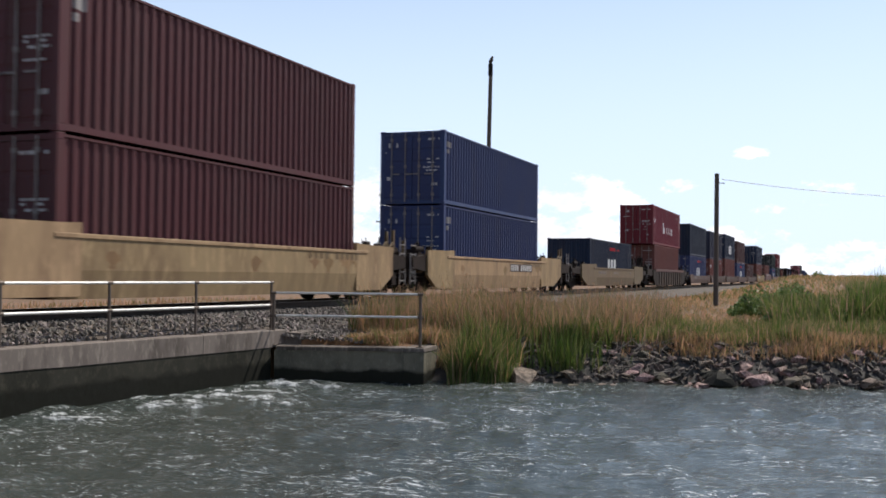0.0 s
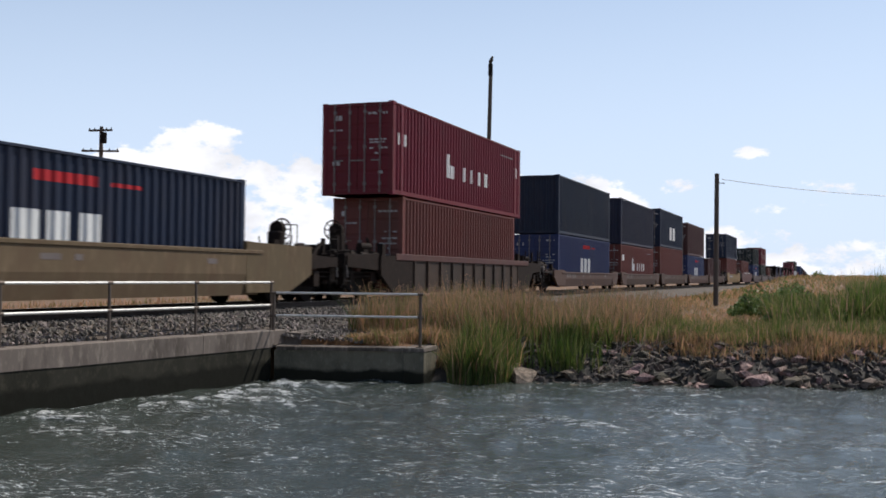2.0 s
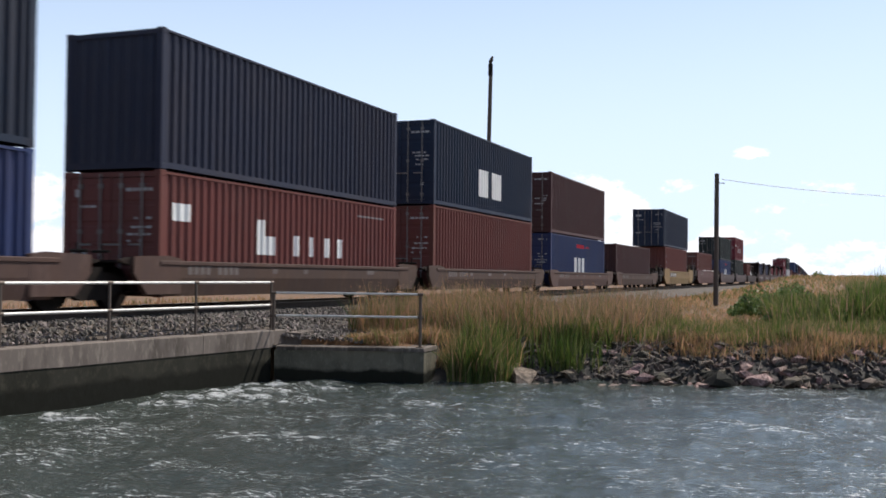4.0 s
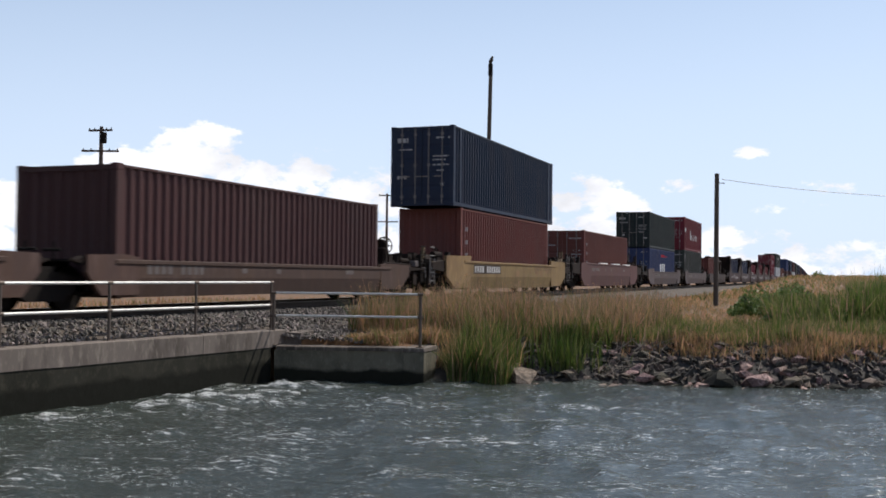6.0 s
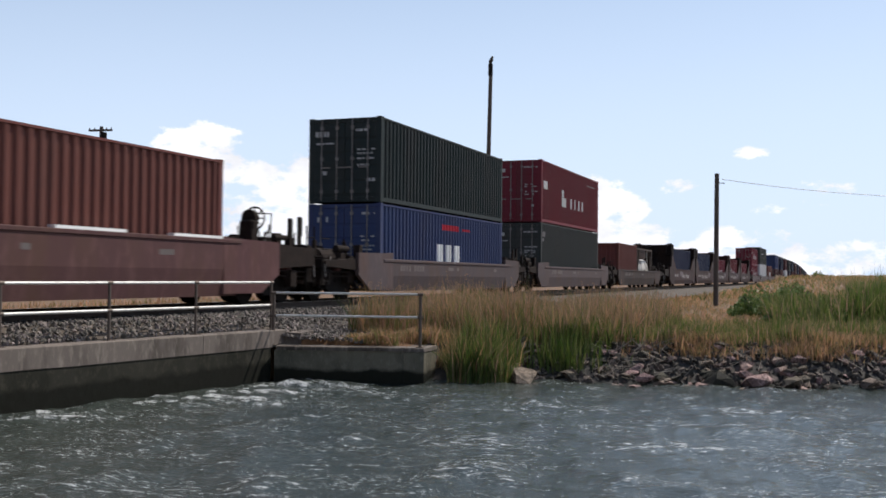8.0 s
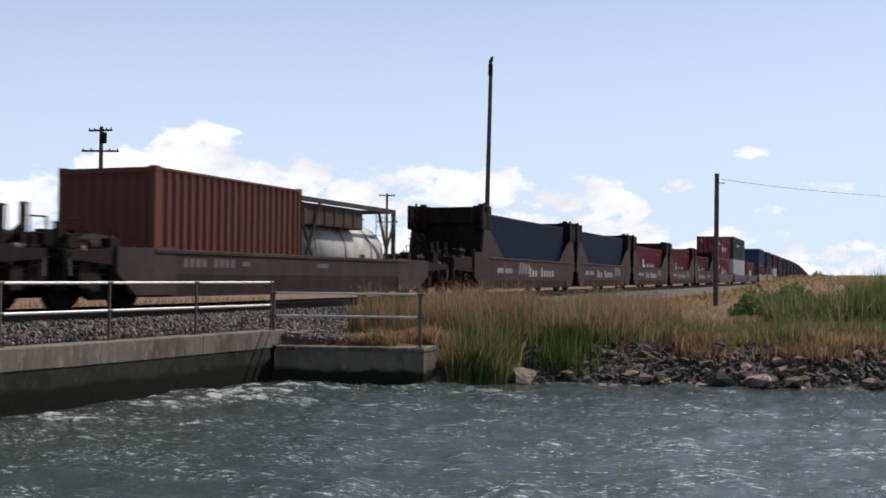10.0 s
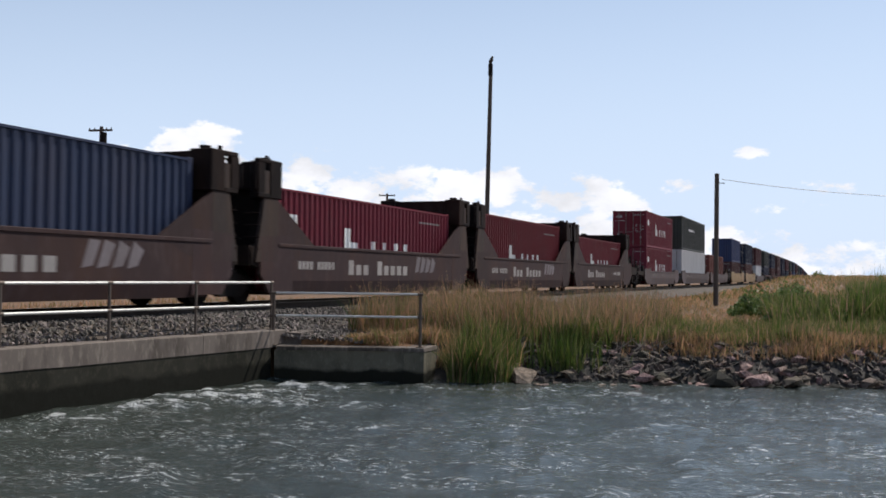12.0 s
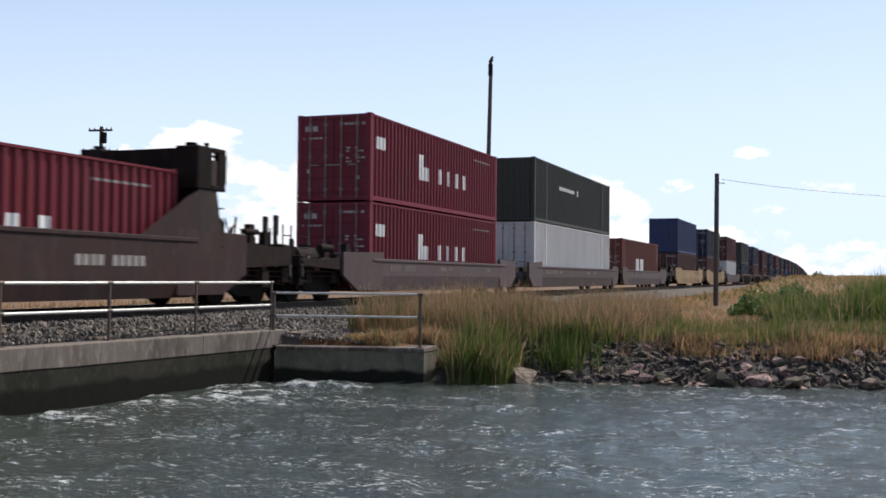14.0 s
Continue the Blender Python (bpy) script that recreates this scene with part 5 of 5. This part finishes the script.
def build_poles():
    p = empty("utility_pole", pose(-18.58, 54.95, -0.9), "tall bare dark wooden pole behind the track", "pole", "poles")
    bm = bmesh.new()
    taper(bm, (-0.05, 0, 0), (0.2, 0, 12.9), 0.15, 0.11)
    part("shaft", bm, M["timber"], p)
    bm = bmesh.new()
    rod(bm, (0.185, 0, 12.9), (0.19, 0, 13.55), 0.13, 12)
    part("cap_sleeve", bm, M["iron"], p, "dark metal sleeve")
    b = empty("bird", pose(-18.38, 54.95, 12.66), "dark bird of prey perched on a pole top", "bird")
    bm = bmesh.new()
    bmesh.ops.create_icosphere(bm, subdivisions=3, radius=1.0, matrix=Matrix.Translation((0.03, 0, 0.19)) @ Matrix.Rotation(radians(22), 4, 'Y') @ Matrix.Diagonal((0.10, 0.095, 0.19, 1)))
    body = part("body", bm, M["feather"], b)
    bm = bmesh.new()
    bmesh.ops.create_icosphere(bm, subdivisions=2, radius=0.062, matrix=Matrix.Translation((0.09, -0.01, 0.385)))
    head = part("head", bm, M["feather"], b)
    bm = bmesh.new()
    taper(bm, (0.14, -0.015, 0.38), (0.185, -0.02, 0.355), 0.02, 0.003, 8)
    part("beak", bm, M["iron"], head)
    bm = bmesh.new()
    prism(bm, [(-0.04, 0.10), (0.03, 0.12), (-0.07, -0.12), (-0.13, -0.10)], 'y', -0.045, 0.045)
    part("tail", bm, M["feather"], b)
    for s in (-1, 1):
        bm = bmesh.new()
        bmesh.ops.create_icosphere(bm, subdivisions=2, radius=1.0, matrix=Matrix.Translation((0.0, s * 0.088, 0.18)) @ Matrix.Rotation(radians(24), 4, 'Y') @ Matrix.Diagonal((0.075, 0.022, 0.19, 1)))
        part("wing", bm, M["feather"], b)
        bm = bmesh.new()
        rod(bm, (0.03, s * 0.03, 0.0), (0.035, s * 0.03, 0.06), 0.012, 6)
        part("leg", bm, M["feather"], b)

    def line_pole(x, y, top, arms, label, gear):
        foot = ground_z(x, y) - 0.05
        p = empty("utility_pole", pose(x, y, foot), label, "pole", "poles")
        bm = bmesh.new()
        taper(bm, (0, 0, 0), (0, 0, top - foot), 0.17, 0.12)
        part("shaft", bm, M["timber"], p)
        for z, half, tilt in arms:
            bm = bmesh.new()
            d = Vector((half * 0.93, half * 0.36, 0.03 * tilt * half))
            c = Vector((0.05, -0.14, z - foot))
            m = Matrix.Translation(c) @ d.to_track_quat('X', 'Z').to_matrix().to_4x4() @ Matrix.Diagonal((2 * half, 0.1, 0.12, 1))
            bmesh.ops.create_cube(bm, size=1.0, matrix=m)
            arm = part("crossarm", bm, M["timber"], p)
            for f in (-0.92, -0.5, 0.5, 0.92):
                bm = bmesh.new()
                q = c + d * f
                taper(bm, q + Vector((0, 0, 0.05)), q + Vector((0, 0, 0.17)), 0.04, 0.028, 8)
                part("insulator", bm, M["iron"], arm)
        if gear:
            bm = bmesh.new()
            rod(bm, (0.34, -0.2, top - foot - 1.1), (0.34, -0.2, top - foot - 0.42), 0.2, 14)
            box(bm, 0.1, 0.3, -0.2, -0.1, top - foot - 0.8, top - foot - 0.7)
            part("transformer", bm, M["iron"], p, "dark transformer can")

    arms_a = [(9.78, 0.75, 1), (8.46, 1.18, 0), (7.08, 1.18, 1)]
    line_pole(-44.1, 53.6, 10.05, arms_a, "dark wooden utility pole with three crossarms and a transformer", True)
    line_pole(-46.7, 104.0, 9.72, [(9.5, 0.9, 0), (6.6, 1.2, 0)], "distant wooden utility pole with two crossarms", False)
    p = empty("utility_pole", pose(-5.62, 51.2, ground_z(-5.62, 51.2) - 0.1), "short brown wooden pole standing in dry grass", "pole", "poles")
    bm = bmesh.new()
    taper(bm, (0, 0, 0), (0.04, 0, 5.78 - ground_z(-5.62, 51.2) + 0.1), 0.125, 0.105)
    part("shaft", bm, M["timber"], p)
    bm = bmesh.new()
    rod(bm, (0.1, 0, 6.05), (0.42, 0.02, 6.02), 0.02, 6)
    part("bracket", bm, M["iron"], p)

    def wire(a, b, sag, r, label):
        bm = bmesh.new()
        a, b = Vector(a), Vector(b)
        pts = [a.lerp(b, k / 24) - Vector((0, 0, sag * 4 * (k / 24) * (1 - k / 24))) for k in range(25)]
        for p0, p1 in zip(pts, pts[1:]):
            rod(bm, p0, p1, r, 5)
        tagged(part("overhead_wire", bm, M["wire"]), label, "wire", "overhead wires")

    wire((-5.35, 51.2, 5.50), (15.0, 59.0, 5.4), 0.75, 0.014, "thin sagging overhead wire from the short pole")
    wire((-43.5, 53.6, 6.0), (-30.0, 62.0, 0.2), 0.25, 0.008, "thin service wire running down from a utility pole")


build_poles()

# ---- grasses and shrubs ----


def blades(name, places, mats, share, label, lean=0.25, wide=0.012):
    """Grass as tapered, bent blades in one piece; places are (x, y, z, height); share: chance of each material."""
    rng = np.random.RandomState(len(places) % 997 + 5)
    P = np.array(places)
    n = len(P)
    h = P[:, 3]
    ang = rng.uniform(0, 2 * math.pi, n)
    face = rng.uniform(0, math.pi, n)
    bend = h * np.abs(rng.normal(0, lean, n))
    dx, dy = np.cos(ang) * bend, np.sin(ang) * bend
    wx, wy = np.cos(face), np.sin(face)
    w = wide * rng.uniform(0.6, 1.5, n)
    V = np.zeros((n, 5, 3))
    for i, (f, b, k) in enumerate(((0, 0, 1), (0, 0, -1), (0.55, 0.3, -0.85), (0.55, 0.3, 0.85), (1.0, 1.0, 0))):
        V[:, i, 0] = P[:, 0] + dx * b + wx * w * k
        V[:, i, 1] = P[:, 1] + dy * b + wy * w * k
        V[:, i, 2] = P[:, 2] + h * f * (1 - 0.15 * np.minimum(1, bend / h))
    pick = rng.choice(len(mats), n, p=share)
    faces, idx = [], []
    for i in range(n):
        o = 5 * i
        faces.append((o, o + 1, o + 2, o + 3))
        faces.append((o + 3, o + 2, o + 4))
        idx += [int(pick[i])] * 2
    ob = raw(name, V.reshape(-1, 3).tolist(), faces, mats, mat_index=idx)
    return tagged(ob, label, "grass", kind="stuff")


def field(seed, count, xr, nr, height, dens, keep=lambda x, y: True):
    """Places in the canal frame: x by xr, n by nr, clumped by noise."""
    rr = random.Random(seed)
    out = []
    tries = 0
    while len(out) < count and tries < count * 30:
        tries += 1
        x = rr.uniform(*xr)
        n = nr[0] + (nr[1] - nr[0]) * rr.random()
        y = (n + 0.247 * x) / 0.969
        c = noise.noise((x * 0.9, y * 0.9, seed)) + 0.5 * noise.noise((x * 2.7, y * 2.7, seed))
        if c + rr.uniform(-0.5, 0.5) < dens or not keep(x, y):
            continue
        out.append((x, y, ground_z(x, y) - 0.02, height * rr.uniform(0.55, 1.1) * (1.0 + 0.55 * c)))
    return out


def build_grass():
    g, o, d, s = M["grass_green"], M["grass_olive"], M["grass_dry"], M["seed"]
    rr = random.Random(21)
    reeds = []
    while len(reeds) < 2300:
        x = rr.gauss(-6.98, 0.30)
        y = 19.65 + 0.4 * (x + 7.6) + rr.uniform(0, 1.3)
        if -7.5 < x < -6.35:
            reeds.append((x, y, max(ground_z(x, y), WATER_Z - 0.1), rr.uniform(0.6, 1.25)))
    blades("reeds", reeds, [g, o, d, s], [0.56, 0.26, 0.10, 0.08], "tall green reeds with dry tips at the waterline", 0.33, 0.010)
    clump = []
    while len(clump) < 950:
        x, n = rr.gauss(-5.55, 0.34), rr.uniform(22.0, 23.4)
        y = (n + 0.247 * x) / 0.969
        clump.append((x, y, ground_z(x, y), rr.uniform(0.3, 0.75)))
    blades("sedge", clump, [g, o], [0.75, 0.25], "bright green sedge clump among the boulders", 0.28, 0.009)
    behind = lambda x, y: x > XC + 3.1
    tuft = field(2, 4200, (-9.9, -7.2), (21.15, 23.5), 0.42, -0.1, lambda x, y: behind(x, y) and not (x > -8.6 and y < 20.4))
    tuft = [(x, y, z, h * (0.25 + 0.75 * smooth(-9.7, -8.5, x + 0.5 * noise.noise((x * 2.0, y * 2.0, 8))))) for x, y, z, h in tuft]
    blades("dry_grass", tuft, [d, s, o], [0.46, 0.27, 0.27], "short orange-brown dry grass behind the wing wall", 0.65, 0.009)
    blades("feather_grass", field(3, 17000, (-10.4, -4.2), (22.9, 30.0), 1.02, -0.25, behind), [s, d, o, g], [0.48, 0.20, 0.20, 0.12], "tall brown feathery grass beside the railway", 0.34, 0.0075)
    blades("meadow_grass", field(4, 22000, (-7.4, 3.8), (22.9, 28.0), 0.50, -0.1), [g, o, s, d], [0.44, 0.31, 0.15, 0.10], "mixed olive and green grass on the bank", 0.36, 0.0085)
    blades("bank_straw", field(5, 7500, (-4.4, 3.8), (22.5, 23.7), 0.33, -0.1), [d, s, o], [0.50, 0.36, 0.14], "straw-coloured dry grass above the boulders", 0.45, 0.008)
    blades("lush_grass", field(6, 20000, (-3.6, 7.0), (27.0, 40.0), 0.95, -0.1, lambda x, y: x > -0.10 * y + 1.3), [g, o, s], [0.58, 0.30, 0.12], "lush green grass and weeds", 0.32, 0.013)
    blades("tall_weeds", field(10, 13000, (0.2, 8.0), (28.0, 37.0), 1.5, -0.05), [g, o, s], [0.66, 0.26, 0.08], "tall green weeds on the rise", 0.3, 0.014)
    blades("hill_straw", field(7, 34000, (-10.0, 14.0), (27.0, 72.0), 0.21, -0.35, lambda x, y: x > XC + 3.6), [d, s, o], [0.62, 0.16, 0.22], "flattened straw-coloured grass over the dry rise", 0.9, 0.012)
    blades("rise_grass", field(9, 16000, (-9.5, 30.0), (60.0, 170.0), 0.42, -0.3, lambda x, y: x > XC + 4.2), [d, o, g], [0.60, 0.26, 0.14], "tufts of dry and olive grass along the far rise", 0.7, 0.035)
    blades("verge_grass", field(8, 7000, (-34.0, -18.0), (6.0, 60.0), 0.35, -0.1), [d, s, o], [0.6, 0.2, 0.2], "dry grass on the verge behind the railway", 0.4, 0.02)


def build_seed_heads():
    """Soft seed heads over the feather grass: small tufts of tiny leaves in one piece."""
    rr = random.Random(63)
    verts, faces, idx = [], [], []
    for x, y, z, h in field(3, 2600, (-10.4, -4.2), (22.9, 30.0), 1.02, -0.25, lambda x, y: x > XC + 3.1):
        tip = z + h * rr.uniform(0.75, 1.0)
        lx, ly = rr.gauss(0, 0.12), rr.gauss(0, 0.12)
        for _ in range(7):
            f = rr.uniform(-0.09, 0.09)
            c = Vector((x + lx + rr.gauss(0, 0.012), y + ly + rr.gauss(0, 0.012), tip + f))
            u = Vector((rr.gauss(0, 1), rr.gauss(0, 1), rr.gauss(0.8, 1))).normalized() * rr.uniform(0.012, 0.03)
            v = u.orthogonal().normalized() * 0.007
            o = len(verts)
            verts += [c - u, c + v, c + u, c - v]
            faces.append((o, o + 1, o + 2, o + 3))
            idx.append(0 if rr.random() < 0.7 else 1)
    ob = raw("seed_heads", verts, faces, [M["seed"], M["grass_dry"]], mat_index=idx)
    tagged(ob, "soft brown seed heads of the tall grass", "grass", kind="stuff")


def build_shrub(x, y, w, h, seed, label):
    """A low shrub: a few stems, and many small leaf clumps with gaps."""
    z = ground_z(x, y)
    t = empty("shrub", pose(x, y, z - 0.05), label, "shrub", "shrubs")
    rr = random.Random(seed)
    for k in range(5):
        bm = bmesh.new()
        a = k * 1.26 + rr.random()
        rod(bm, (0, 0, 0), (math.cos(a) * w * 0.25, math.sin(a) * w * 0.25, h * 0.6), 0.03 * h, 6, 0.01 * h)
        part("stem", bm, M["timber"], t)
    verts, faces = [], []
    for _ in range(2600):
        a, r = rr.uniform(0, 6.28), math.sqrt(rr.random())
        lump = 0.75 + 0.35 * noise.noise((math.cos(a) * 2, math.sin(a) * 2, seed + r))
        px, py = math.cos(a) * r * w * 0.5 * lump, math.sin(a) * r * w * 0.5 * lump
        top = h * (1 - 0.75 * r * r) * (0.8 + 0.4 * noise.noise((px * 2, py * 2, seed)))
        pz = rr.uniform(0.15, 1.0) * top
        s = rr.uniform(0.03, 0.07) * (0.5 + 0.5 * h)
        u = Vector((rr.gauss(0, 1), rr.gauss(0, 1), rr.gauss(0, 1))).normalized() * s
        v = u.orthogonal().normalized() * s * 0.6
        c = Vector((px, py, pz))
        o = len(verts)
        verts += [c - u, c + v, c + u, c - v]
        faces.append((o, o + 1, o + 2, o + 3))
    raw("crown", verts, faces, M["leaf"], t)


def build_twigs():
    rr = random.Random(31)
    bm = bmesh.new()
    for _ in range(70):
        x, n = rr.uniform(-5.2, 2.5) if rr.random() < 0.5 else rr.uniform(-5.0, -3.6), BANK_N + rr.uniform(0.1, 1.2)
        y = (n + 0.247 * x) / 0.969
        z = ground_z(x, y) + 0.12
        a = rr.uniform(0, 6.28)
        l = rr.uniform(0.2, 0.55)
        rod(bm, (x, y, z), (x + math.cos(a) * l, y + math.sin(a) * l * 0.5, z + rr.uniform(0.0, 0.3)), 0.009, 5, 0.004)
    tagged(part("dead_twigs", bm, M["straw_wood"]), "pale dead twigs lying over the boulders", "twigs", kind="stuff")


M["straw_wood"] = material("bleached_wood", (0.30, 0.25, 0.20), 0.9, 0, (0.18, 0.14, 0.11), scale=8, bump=0.1)
build_twigs()
build_grass()
build_seed_heads()
for x, y, w, h, s in ((-1.6, 33.5, 2.0, 0.95, 1), (-0.4, 36.0, 2.6, 1.1, 2), (1.3, 33.0, 2.4, 1.2, 3), (-3.0, 42.0, 3.0, 1.45, 4), (-1.9, 44.5, 3.2, 1.6, 5), (2.4, 40.0, 3.6, 1.7, 6)):
    build_shrub(x, y, w, h, s, "green leafy weed shrub in the dry grass")
build_shrub(-5.9, 300.0, 5.2, 2.6, 9, "distant dark rounded bush beside the line")


def motions():
    """The train rolls past, easing off a little; the canal flows."""
    times = [0.5 * k for k in range(29)]
    for ob, s, z in RIDERS:
        rows = []
        for t in times:
            y = s - SPEED * t + SLOW * t * t / 2
            rows.append((t, pose(XC, y, z - dip(y))))
        walk(ob, rows)
    turn = math.degrees(math.atan2(FLOW.y, FLOW.x))
    rows = []
    for t in (0.0, 14.0):
        p = FLOW * (-33.0 + 1.3 * t) + ACROSS * 1.2
        rows.append((t, pose(p.x, p.y, WATER_Z, 0, 0, turn)))
    walk(water, rows)
    for k, (ob, x, y) in enumerate(rapids):
        rows = []
        for i in range(57):
            t = 0.25 * i
            push = 0.16 * math.sin(2.9 * t + 1.7 * k) + 0.08 * math.sin(5.3 * t + k)
            p = Vector((x, y, 0)) + FLOW * push
            rows.append((t, pose(p.x, p.y, WATER_Z + 0.02 * math.sin(4.1 * t + 2.3 * k), 0.8 * math.sin(3.3 * t + k), 0, turn - 3 + 1.5 * math.sin(2.2 * t + 3 * k))))
        walk(ob, rows)


motions()
